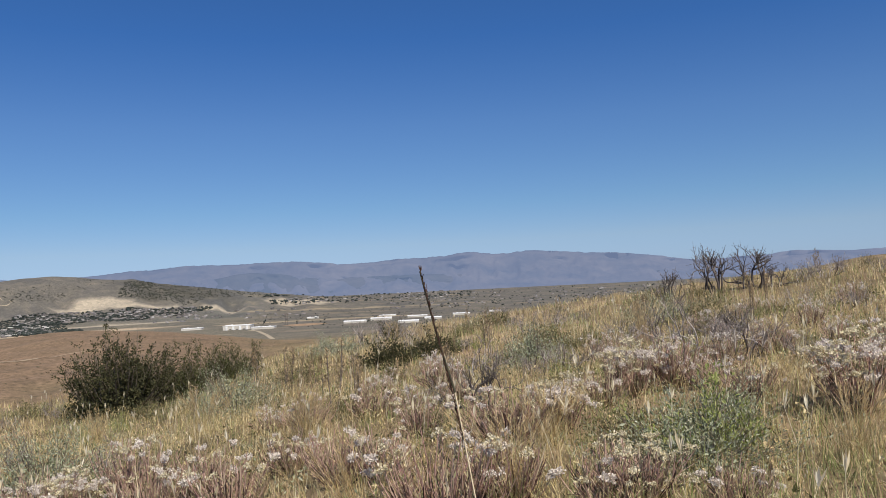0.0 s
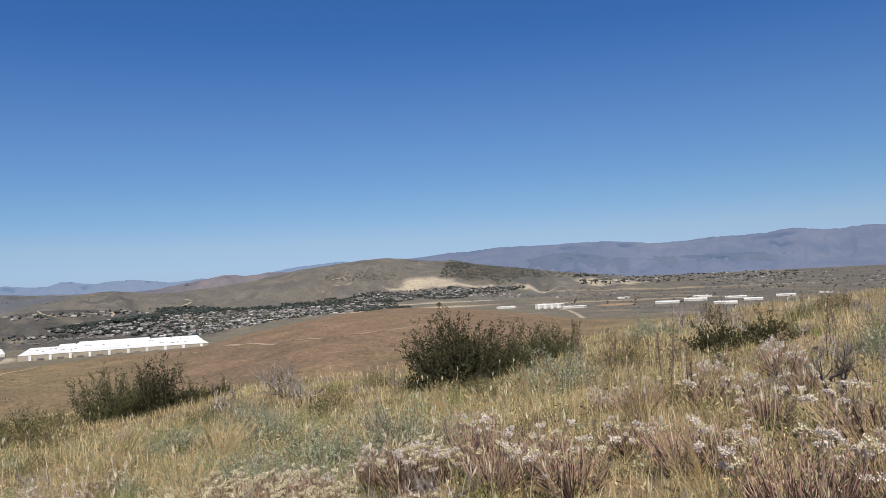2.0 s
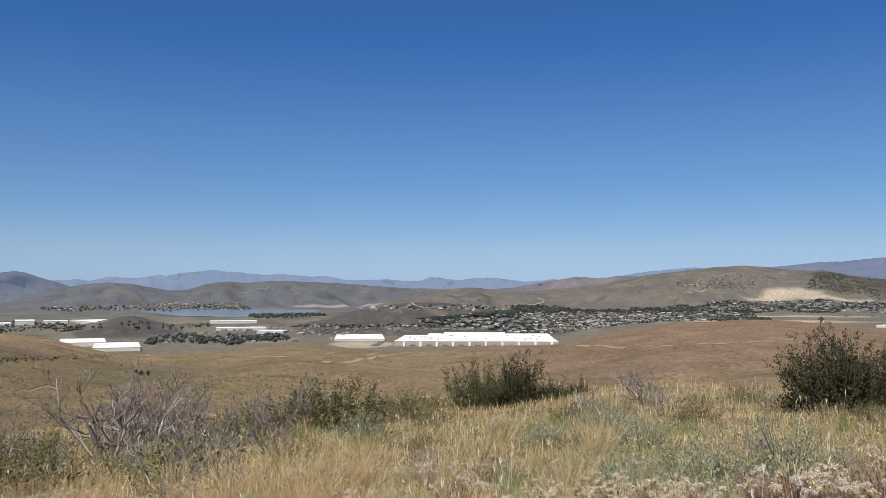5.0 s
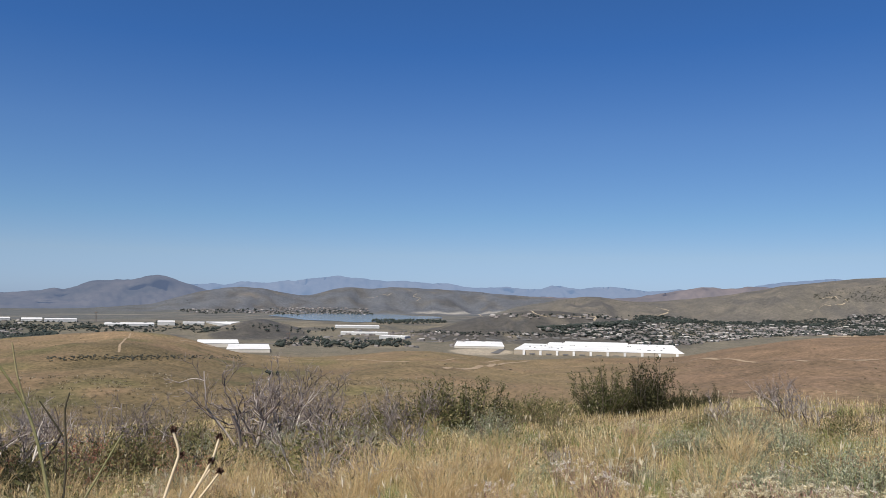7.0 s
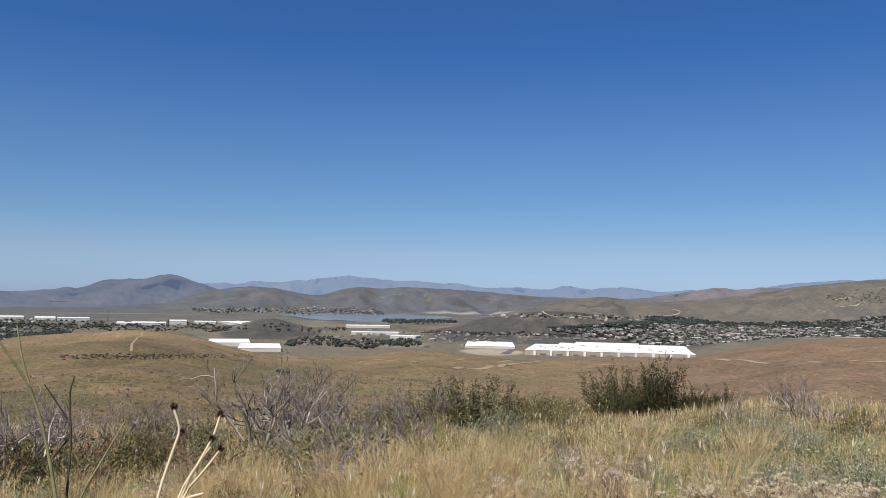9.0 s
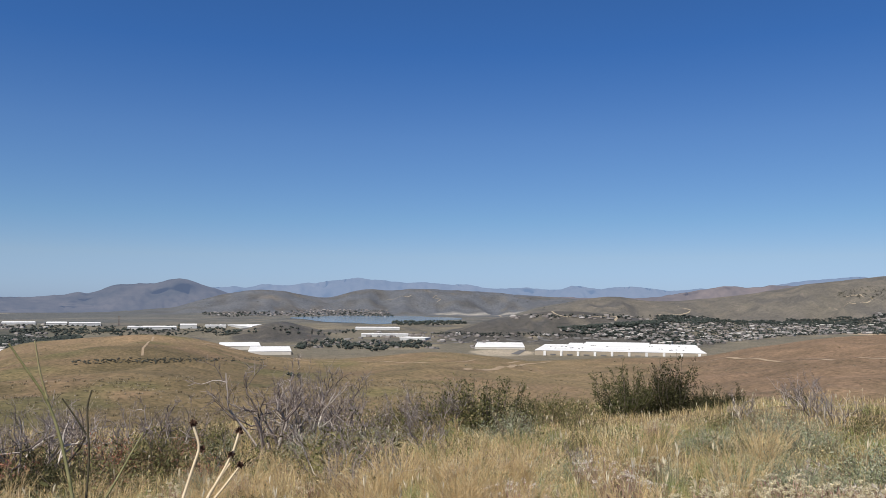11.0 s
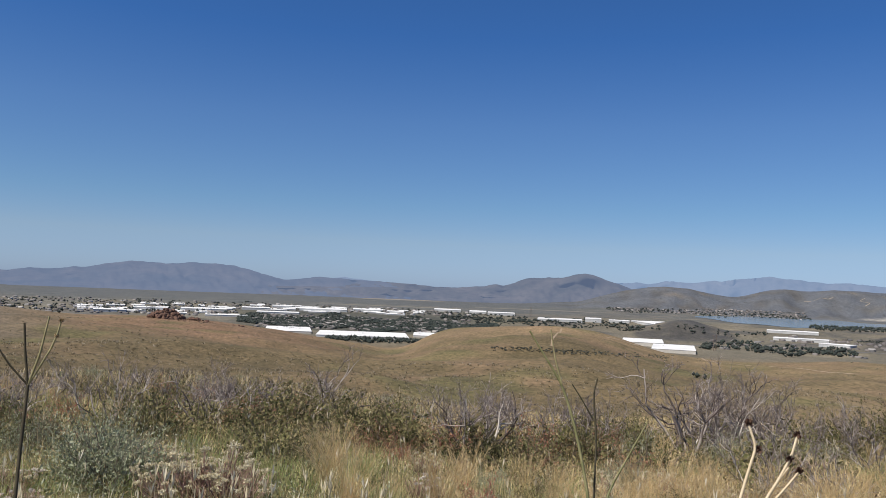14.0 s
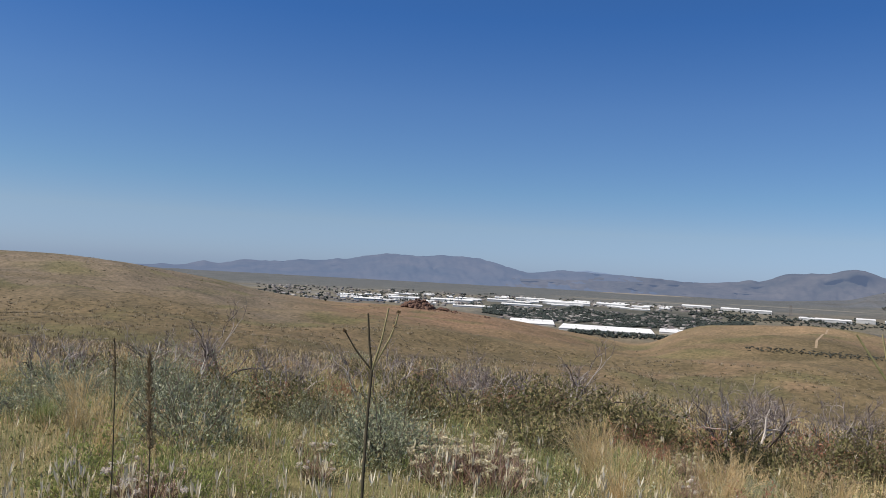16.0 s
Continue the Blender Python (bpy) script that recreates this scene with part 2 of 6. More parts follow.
def water_material():
    m, nt, bsdf = base_material("lake_water", 0.12)
    bsdf.inputs["Base Color"].default_value = (0.2, 0.3, 0.4, 1)
    bsdf.inputs["Specular IOR Level"].default_value = 0.5
    n = noise_node(nt, 0.25, 4)
    bp = nt.nodes.new("ShaderNodeBump")
    bp.inputs["Strength"].default_value, bp.inputs["Distance"].default_value = 0.06, 0.3
    nt.links.new(n.outputs[0], bp.inputs["Height"])
    nt.links.new(bp.outputs[0], bsdf.inputs["Normal"])
    return m


WATER = water_material()

# ---------------------------------------------------------------- terrain
def smooth(a, b, v):
    u = np.clip((v - a) / (b - a), 0, 1)
    return u * u * (3 - 2 * u)


def along(az, pairs, soft=1.2):
    """A soft profile over the bearing, from (degrees to the left of +y, value) pairs."""
    xs, ys = np.array(pairs, float).T
    return sum(np.interp(az + o * soft, xs, ys) for o in (-1, -0.5, 0, 0.5, 1)) / 5


def ripple(x, y, size, seed=0):
    """Cheap smooth relief in -1..1 of about that size, from crossed waves."""
    rs = np.random.RandomState(seed)
    out = 0
    for k in range(7):
        a, p = rs.uniform(0, 2 * np.pi, 2)
        s = size * rs.uniform(0.55, 1.6)
        u = (x * np.cos(a) + y * np.sin(a)) * 2 * np.pi / s
        v = (x * np.sin(a) - y * np.cos(a)) * 2 * np.pi / s
        out = out + np.sin(u + p + 1.3 * np.sin(v * 0.6 + 2 * p))
    return out / 4


BULGE = [(-180, .0002), (-60, .0006), (-30, .00095), (0, .0009), (10, .001), (20, .0016), (28, .0012), (40, .0008), (62, .0006), (84, .0004), (120, .0002), (180, .0002)]
GULLY = [(-180, 5), (-60, 4), (-30, .2), (-15, -1.2), (3, -4.5), (12, -5.4), (20, -6), (28, -6.3), (45, -7), (60, -7.3), (80, -7.5), (96, -6.6), (108, -5.6), (120, -5.3), (130, -4.6), (150, -2), (180, 5)]
BROWN = [(-180, 4), (-60, 3), (-30, -.6), (-15, -1.6), (3, -3.1), (11.5, -3.15), (15, -2.64), (19, -2.04), (25, -1.63), (30.8, -2.08), (36.3, -3.08), (38, -3.52), (42.4, -3.74), (46.2, -3.92),
         (50.1, -4.14), (52.1, -3.88), (54.1, -3.65), (56.1, -3.5), (58.1, -3.6), (60, -3.84), (62, -4.0), (64, -4.08), (66.5, -3.95), (68, -3.8), (69.8, -3.53), (71.7, -2.9), (72.8, -2.55), (76, -2.25), (80, -2.5), (84, -2.86), (85.8, -3.9), (87.1, -4.6), (88.6, -4.2), (92.3, -3.73), (96.3, -3.18),
         (100.3, -2.7), (104, -2.55), (108, -2.62), (111.3, -2.35), (113.6, -2.12), (114.4, -1.9), (116, -1.55), (117.8, -1.22), (119.6, -.98), (121.4, -.72), (122.6, -.5), (124.6, -.42), (125.8, -.22), (130, -.2), (145, .8), (180, 4)]
KNOB = [(3, -1.4), (4.2, -.67), (7.2, -.36), (10.6, -.02), (14.0, .4), (17.5, .89), (20.1, 1.26), (20.9, 1.55), (21.4, 1.46), (22.9, 1.57), (24.1, 1.73), (25.7, 1.86), (27.3, 1.79), (29.2, 1.58), (30.4, 1.45), (31.7, 1.33),
        (33, 1.05), (35, .72), (37, .45), (39.5, .22), (41, .12), (42.2, .21), (43.3, .41), (44.5, .46), (45.6, .32), (46.8, .12), (49.5, -.4), (52, -1.2)]
DARK = [(37, -2.8), (38.5, -2.3), (40, -1.55), (41.8, -1.12), (44.8, -.72), (46.5, -.6), (48.4, -.58), (49.9, -.8), (51.5, -1.0), (53.1, -1.34), (54.7, -1.85), (56.3, -2.2), (58, -2.4), (61.8, -2.6),
        (63.4, -2.55), (64, -2.25), (65, -1.94), (66.5, -1.52), (67.3, -1.4), (68.8, -1.7), (70.2, -2.1), (71.7, -2.8), (74, -3.2)]
BEHIND = [(36, -.6), (41, .05), (43.7, .13), (46.8, .3), (50, .51), (52, .67), (54.6, .82), (56.4, .86), (58, .95), (58.9, .82), (60, .79), (61.1, .89), (62.3, .72), (63.2, .42), (63.9, .25), (64.6, .25), (65.8, .42), (67, .68), (67.7, .72), (68.5, .79), (69.6, .68),
          (71.4, .37), (72.9, -.05), (74.3, -.5), (77.6, -.75), (81.5, -.9), (90, -1), (96, -1.1)]


def hump(r, at, front, back):
    u = np.where(r < at, (r - at) / front, (r - at) / back)
    return np.where(np.abs(u) < 1, 0.5 + 0.5 * np.cos(np.pi * np.clip(u, -1, 1)), 0)


def ground_z(x, y):
    """Height of the land at x, y (metres; the first eye is at 0, 0, EYE)."""
    x, y = np.asarray(x, float), np.asarray(y, float)
    r = np.hypot(x, y) + 1e-6
    az = np.degrees(np.arctan2(-x, y))
    tan = lambda e: np.tan(np.radians(e))
    near = (0.11 - 0.04 * smooth(75, 105, az)) * x + 0.02 * y - along(az, BULGE, 3) * r * r * smooth(0, 12, r) * (r < 400)
    near = near + 0.07 * ripple(x, y, 3.1, 1) * smooth(1, 5, r) + 0.12 * ripple(x, y, 9, 2) * smooth(4, 12, r)
    side = smooth(50, 8, az) * smooth(-100, -20, az)
    floor_z = -80 + 18 * side + 20 * (1 - side) * smooth(1500, 2150, r) + 47 * side * smooth(1500, 4300, r)
    wild = smooth(132, 160, az) + smooth(-32, -60, az)
    gully = 120 * tan(along(az, GULLY, 3)) + EYE
    brown = 320 * tan(along(az, BROWN)) + EYE
    mid = gully + (brown - gully) * smooth(115, 320, r)
    low = floor_z * (1 - wild) + 60 * wild
    mid = mid + (low - mid) * (1 - (1 - np.clip((r - 322) / 720, 0, 1)) ** 2.2)
    mid = mid + (1.3 * ripple(x, y, 70, 3) + 0.5 * ripple(x, y, 24, 4)) * smooth(60, 140, r) * smooth(900, 260, r) * (1 - 0.8 * np.exp(-((r - 320) / 45) ** 2))
    z = near + (mid - near) * smooth(42, 118, r)
    for prof, at, front, back, rough in ((DARK, 1850, 330, 260, 5), (KNOB, 3150, 900, 900, 9), (BEHIND, 4150, 700, 500, 12)):
        xs = [p[0] for p in prof]
        edge = smooth(xs[0] - 1, xs[0] + 1, az) * smooth(xs[-1] + 1, xs[-1] - 1, az)
        crest = at * tan(along(az, prof, 0.22) + 0.025 * ripple(x, y, at * 0.03, int(at) + 2)) + EYE
        h = hump(r, at, front, back)
        fold = np.abs(ripple(np.radians(az) * at, r * 0.3, at * 0.07, int(at))) * 0.3 + np.abs(ripple(np.radians(az) * at, r * 0.35, at * 0.028, int(at) + 1)) * 0.14
        fold = fold * (1 - 0.8 * np.exp(-((az - 22.4) / 3.2) ** 2))
        h = h + (0.12 - fold) * h * (1 - h) * 4
        z = z + np.maximum(crest - floor_z, 0) * h * edge
    return z


GRID = {}


def land_many(az, el, near=2.0, far=4600.0, steps=170):
    """The points of the land that are met from the first eye along bearings and elevations (degrees)."""
    az, el = np.radians(np.asarray(az, float)), np.tan(np.radians(np.asarray(el, float)))
    rr = np.geomspace(near, far, steps)[None]
    s, c = np.sin(az)[:, None], np.cos(az)[:, None]
    height = surf if GRID and near >= 100 else ground_z
    below = EYE + rr * el[:, None] <= height(-rr * s, rr * c)
    k = np.where(below.any(1), below.argmax(1), steps - 1)
    hi = rr[0][k]
    lo = rr[0][np.maximum(k - 1, 0)]
    for _ in range(9):
        m = (lo + hi) / 2
        b = EYE + m * el <= height(-m * s[:, 0], m * c[:, 0])
        hi, lo = np.where(b, m, hi), np.where(b, lo, m)
    x, y = -hi * s[:, 0], hi * c[:, 0]
    return x, y, height(x, y)


def land(az, el, near=2.0):
    x, y, z = land_many([az], [el], near)
    return float(x[0]), float(y[0]), float(z[0])


# ---------------------------------------------------------------- mesh helpers
def raw_mesh(name, verts, faces, material, smooth_shade=False):
    """A mesh from arrays of places and of equal-sided faces (or a list of such face arrays)."""
    me = bpy.data.meshes.new(name)
    groups = faces if isinstance(faces, list) else [faces]
    groups = [np.asarray(g, dtype=np.int64) for g in groups if len(g)]
    me.vertices.add(len(verts))
    me.vertices.foreach_set("co", np.asarray(verts, np.float32).ravel())
    sizes = np.concatenate([np.full(len(g), g.shape[1]) for g in groups])
    loops = np.concatenate([g.ravel() for g in groups])
    me.loops.add(len(loops))
    me.loops.foreach_set("vertex_index", loops.astype(np.int32))
    me.polygons.add(len(sizes))
    me.polygons.foreach_set("loop_start", np.concatenate([[0], np.cumsum(sizes)[:-1]]).astype(np.int32))
    me.polygons.foreach_set("loop_total", sizes.astype(np.int32))
    if smooth_shade:
        me.polygons.foreach_set("use_smooth", np.ones(len(sizes), bool))
    me.materials.append(material)
    me.update(calc_edges=True)
    me.validate()
    return me


def put(name, me, parent=None, label="", m=None):
    ob = new(name, me)
    if parent is not None:
        ob.parent = parent
    if m is not None:
        ob.matrix_basis = m
    if label:
        ob["label"] = label
    return ob


def part(name, bm, material, parent, label=""):
    me = bpy.data.meshes.new(name)
    bm.to_mesh(me)
    bm.free()
    me.materials.append(material)
    return put(name, me, parent, label)


def thing(name, x, y, label, category, group="", turn=0.0, z=None, sink=0.03):
    ob = new(name)
    ob.empty_display_size = 0.1
    ob.matrix_basis = pose(x, y, float(ground_z(x, y)) - sink if z is None else z, 0, 0, turn)
    return tagged(ob, label, category, group)


def box_into(bm, cx, cy, z0, sx, sy, sz, bevel=0.0):
    made = bmesh.ops.create_cube(bm, size=1)["verts"]
    bmesh.ops.scale(bm, vec=(sx, sy, sz), verts=made)
    bmesh.ops.translate(bm, vec=(cx, cy, z0 + sz / 2), verts=made)
    if bevel:
        edges = {e for v in made for e in v.link_edges}
        bmesh.ops.bevel(bm, geom=list(edges), offset=bevel, segments=1, affect="EDGES")


# ---------------------------------------------------------------- the ground, out to the horizon
PALE, ORANGE = (0.37, 0.325, 0.265), (0.29, 0.205, 0.14)


def scar(a0, a1, e0, e1, tone, near=1200):
    """A bare patch that spans two bearings and two elevations as seen from the first eye."""
    (x0, y0, _), (x1, y1, _) = land((a0 + a1) / 2, e0, near), land((a0 + a1) / 2, e1, near)
    r0, r1 = math.hypot(x0, y0), math.hypot(x1, y1)
    return (a0 + a1) / 2, (r0 + r1) / 2, abs(a1 - a0) / 2, max(abs(r1 - r0) / 2, 12), tone


SCARS = [scar(24.7, 20.8, -.38, .42, PALE), scar(25.8, 18, -.4, -.08, PALE), scar(12.4, 7.6, -.8, -.4, PALE), scar(17, 13.6, -.9, -.72, PALE), scar(56.4, 49.4, -.88, -.74, (0.31, 0.3, 0.29)), scar(54, 49.6, -3.75, -3.3, PALE, 900), scar(11.2, 8.2, -2.2, -2.06, ORANGE, 900),
         scar(30, 18, -1.85, -1.72, (0.4, 0.32, 0.24)), scar(26, 18, -1.5, -1.4, PALE), scar(90, 84, -.93, -.87, (0.24, 0.22, 0.2)), scar(94, 80, -1.4, -1.35, (0.19, 0.18, 0.16)), scar(82, 72, -1.24, -1.19, (0.2, 0.19, 0.17)), scar(16, 2, -1.9, -1.8, (0.3, 0.25, 0.18)), scar(14, -4, -1.2, -1.1, (0.26, 0.22, 0.16))]


def cover_haze_colours(x, y, z):
    """Kinds of land: straw hillside, red-brown burnt slopes, olive gully, grey sage flats, pale fans; far tones have a
    blue-grey haze painted in.
    """
    r = np.hypot(x, y)
    az = np.degrees(np.arctan2(-x, y))
    n1, n2, n3 = ripple(x, y, 45, 11), ripple(x, y, 160, 12), ripple(x, y, 620, 13)
    c = np.empty((len(x), 3))
    c[:] = (0.2, 0.152, 0.096)

    def over(colour, w):
        w = np.clip(w, 0, 1)[:, None]
        c[:] = c * (1 - w) + np.array(colour) * w

    over((0.14, 0.125, 0.065), smooth(80, 102, az + 9 * ripple(x, y, 4.5, 91)) * smooth(178, 145, az) * smooth(30, 12, r))
    over((0.27, 0.2, 0.14), smooth(0.45, 0.8, ripple(x, y, 5.5, 92) + 0.4 * ripple(x, y, 1.8, 93)) * smooth(40, 25, r) * smooth(92, 76, az))
    over((0.19, 0.147, 0.09), smooth(35, 80, r))
    over((0.138, 0.109, 0.066), smooth(60, 110, r) * smooth(330, 230, r + 40 * n1) * smooth(50, 75, az))
    over((0.186, 0.132, 0.092), smooth(95, 150, r + 25 * n1) * smooth(620, 500, r) * smooth(48, 34, az + 3 * n1) * smooth(10, 17, az))
    over((0.2, 0.131, 0.089), np.exp(-((az - 101 - 2 * n1) / 9) ** 2) * smooth(170, 250, r) * smooth(480, 380, r))
    over((0.212, 0.157, 0.1), np.exp(-((az - 78) / 9) ** 2) * smooth(230, 285, r + 10 * n1) * smooth(500, 420, r))
    over((0.158, 0.13, 0.098), smooth(106, 114, az) * smooth(178, 150, az) * smooth(140, 230, r + 30 * n1))
    over((0.19, 0.133, 0.092), smooth(0.15, 0.75, ripple(x, y, 60, 41) + 0.5 * ripple(x, y, 22, 42)) * smooth(90, 140, r) * smooth(620, 520, r) * smooth(122, 100, az) * 0.45)
    over((0.115, 0.112, 0.055), smooth(0.25, 0.85, ripple(x, y, 48, 43) + 0.5 * ripple(x, y, 18, 44)) * smooth(45, 90, r) * smooth(420, 320, r) * smooth(48, 60, az) * 0.6)
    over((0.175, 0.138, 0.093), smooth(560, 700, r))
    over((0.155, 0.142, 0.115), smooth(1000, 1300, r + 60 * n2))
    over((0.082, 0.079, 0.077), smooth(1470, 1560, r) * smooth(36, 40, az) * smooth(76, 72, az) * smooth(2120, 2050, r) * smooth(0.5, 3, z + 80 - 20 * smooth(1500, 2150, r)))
    # far flats: sage grey with some haze put into the tone
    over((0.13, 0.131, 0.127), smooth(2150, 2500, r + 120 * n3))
    over((0.27, 0.235, 0.175), smooth(0.55, 0.95, n2) * smooth(1100, 1500, r) * 0.5)
    over((0.13, 0.132, 0.108), smooth(0.3, 0.9, n3) * smooth(1500, 2200, r) * 0.6)
    # hills behind the lake, tone blued to stand in for haze
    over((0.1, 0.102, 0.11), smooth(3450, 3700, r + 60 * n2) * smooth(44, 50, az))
    over((0.175, 0.15, 0.125), np.exp(-((az - 67.5) / 3.5) ** 2) * smooth(3300, 3500, r) * smooth(4100, 3900, r) * smooth(-0.3, 0.4, n2) * 0.8)
    over((0.135, 0.125, 0.114), smooth(2250, 2500, r) * smooth(52, 46, az) * smooth(12, 20, az) * 0.85)
    over((0.078, 0.075, 0.066), np.exp(-((az - 18) / 3.6) ** 4) * smooth(2550, 2750, r + 70 * n2) * smooth(3500, 3350, r) * 0.9)
    over((0.135, 0.123, 0.11), smooth(1100, 1500, r) * smooth(16, 10, az) * 0.8)
    far_scrub = smooth(0.0, 0.7, ripple(x, y, 210, 14) + 0.5 * ripple(x, y, 75, 15)) * smooth(1500, 1700, r)
    # dark scrub patches, with a little painted haze blue
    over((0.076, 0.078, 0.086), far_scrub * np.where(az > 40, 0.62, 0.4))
    over((0.092, 0.09, 0.08), smooth(0.1, 0.6, ripple(x, y, 120, 18) + 0.4 * ripple(x, y, 40, 19)) * smooth(1000, 1300, r) * smooth(16, 9, az) * 0.6)
    over((0.23, 0.19, 0.14), smooth(0.5, 0.9, ripple(x, y, 140, 20)) * smooth(1100, 1300, r) * smooth(14, 8, az) * 0.6)
    over((0.2, 0.178, 0.15), smooth(0.35, 0.95, ripple(x, y, 150, 16) - 0.4 * ripple(x, y, 60, 17)) * smooth(1500, 1900, r) * 0.45)
    over((0.2, 0.195, 0.182), smooth(80, 88, az) * smooth(1600, 1750, r) * smooth(2700, 2300, r + 150 * n2) * smooth(-0.2, 0.4, n2) * 0.6)
    # painted haze: blue-grey laid over the farthest flats and hills
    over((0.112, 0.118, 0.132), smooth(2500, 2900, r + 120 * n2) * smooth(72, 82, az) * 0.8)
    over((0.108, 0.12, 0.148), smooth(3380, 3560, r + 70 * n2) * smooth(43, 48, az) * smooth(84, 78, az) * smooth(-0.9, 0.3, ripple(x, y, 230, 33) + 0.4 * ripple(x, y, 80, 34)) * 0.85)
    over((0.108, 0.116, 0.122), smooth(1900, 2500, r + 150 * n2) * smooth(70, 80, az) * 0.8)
    over((0.072, 0.076, 0.07), smooth(80, 83, az) * smooth(99, 96, az) * smooth(1380, 1460, r) * smooth(2050, 1880, r) * 0.8)
    # bare scars and pale fans: centre bearing and range, half widths, tone
    for a0, r0, wa, wr, tone in SCARS:
        d = ((az - a0) / wa) ** 2 + ((r - r0) / wr) ** 2
        over(tone, smooth(1.25, 0.75, d + 0.14 * ripple(x, y, 90, 77)))
    return c


def surf(x, y):
    """Height of the ground sheet itself, between its grid points."""
    x, y = np.asarray(x, float), np.asarray(y, float)
    r, a = np.hypot(x, y), np.degrees(np.arctan2(-x, y))
    i = np.clip(np.searchsorted(GRID["r"], r) - 1, 0, len(GRID["r"]) - 2)
    j = np.clip(np.searchsorted(GRID["az"], a) - 1, 0, len(GRID["az"]) - 2)
    u = (r - GRID["r"][i]) / (GRID["r"][i + 1] - GRID["r"][i])
    v = (a - GRID["az"][j]) / (GRID["az"][j + 1] - GRID["az"][j])
    g = GRID["z"]
    return (g[i, j] * (1 - v) + g[i, j + 1] * v) * (1 - u) + (g[i + 1, j] * (1 - v) + g[i + 1, j + 1] * v) * u


def build_ground():
    fine = np.arange(-34, 134.01, 0.36)
    rest = np.linspace(134, 326, 64, endpoint=False)[1:]
    az = np.radians(np.concatenate([fine, rest]))
    rr = np.concatenate([[0.35], np.geomspace(0.9, 60, 80), np.geomspace(62, 330, 76), np.geomspace(335, 1000, 26), np.geomspace(1020, 4880, 112)])
    a, r = np.meshgrid(az, rr)
    x, y = (-r * np.sin(a)).ravel(), (r * np.cos(a)).ravel()
    z = ground_z(x, y)
    n, k = len(rr), len(az)
    GRID.update(az=np.degrees(az), r=rr, z=z.reshape(n, k))
    i, j = np.meshgrid(np.arange(n - 1), np.arange(k), indexing="ij")
    jn = (j + 1) % k
    quads = np.stack([i * k + j, (i + 1) * k + j, (i + 1) * k + jn, i * k + jn], -1).reshape(-1, 4)
    verts = np.concatenate([np.stack([x, y, z], 1), [[0, 0, float(ground_z(0, 0))]]])
    tris = np.stack([np.full(k, n * k), (np.arange(k) + 1) % k, np.arange(k)], 1)[:, ::-1]
    me = raw_mesh("ground", verts, [quads, tris], LAND, True)
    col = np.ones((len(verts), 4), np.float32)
    col[:, :3] = cover_haze_colours(verts[:, 0], verts[:, 1], verts[:, 2])
    me.attributes.new("cover_haze", "FLOAT_COLOR", "POINT").data.foreach_set("color", col.ravel())
    ob = put("ground", me)
    tagged(ob, "dry grassy hillside falling to a wide desert valley", "ground", kind="structure")


build_ground()


def mountain_range(name, label, prof, at, front, material, rough=0.055, base=-75.0, seed=1):
    """A far range with spurs and gullies: its crest follows the profile of elevations over the bearing."""
    xs = [p[0] for p in prof]
    az = np.arange(xs[0], xs[-1] + 0.01, 0.14)
    steps = np.concatenate([np.linspace(-1, 0, 34), np.linspace(0.25, 1, 4)])
    a, s = np.meshgrid(az, steps)
    crest = at * np.tan(np.radians(along(a, prof, 0.12) + 0.018 * ripple(a, a * 0, 1.3, seed + 7) + 0.012 * ripple(a, a * 0, 0.5, seed + 8))) + EYE
    r = at + np.where(s < 0, s * front, s * 90)
    x, y = -r * np.sin(np.radians(a)), r * np.cos(np.radians(a))
    h = np.where(s < 0, (1 + s) ** 1.25, 1 - s)
    spur = ripple(x, y, front * 0.55, seed) + 0.5 * ripple(x, y, front * 0.22, seed + 1)
    r2 = r + spur * front * 0.1 * (1 - np.abs(s))
    x, y = -r2 * np.sin(np.radians(a)), r2 * np.cos(np.radians(a))
    tall = np.maximum(crest - base, 4)
    fold = 0.8 * np.abs(ripple(np.radians(a) * at, s * front * 0.3, 190, seed + 2)) + 0.5 * np.abs(ripple(np.radians(a) * at, s * front * 0.3, 70, seed + 3))
    z = base + tall * (h - rough * 2.2 * fold * np.clip(h * (1.02 - h) * 4, 0, 1)) + tall * 0.009 * ripple(x, y, 60, seed + 4) * h
    n, k = a.shape
    i, j = np.meshgrid(np.arange(n - 1), np.arange(k - 1), indexing="ij")
    quads = np.stack([i * k + j, i * k + j + 1, (i + 1) * k + j + 1, (i + 1) * k + j], -1).reshape(-1, 4)
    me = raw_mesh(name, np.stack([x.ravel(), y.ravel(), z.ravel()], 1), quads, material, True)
    tagged(put(name, me), label, "mountains", kind="structure")


# third colour and last number: the glowing haze tint and its share
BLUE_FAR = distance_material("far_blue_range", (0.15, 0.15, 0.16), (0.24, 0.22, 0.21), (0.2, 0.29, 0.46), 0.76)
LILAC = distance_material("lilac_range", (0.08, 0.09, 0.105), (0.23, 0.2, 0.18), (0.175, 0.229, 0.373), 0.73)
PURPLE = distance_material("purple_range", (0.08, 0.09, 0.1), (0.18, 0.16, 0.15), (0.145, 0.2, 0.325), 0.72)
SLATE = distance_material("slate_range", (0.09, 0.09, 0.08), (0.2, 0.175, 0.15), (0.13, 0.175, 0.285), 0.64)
HAZY_ROSE = distance_material("hazy_rose_hills", (0.1, 0.09, 0.08), (0.26, 0.205, 0.17), (0.19, 0.2, 0.28), 0.5)
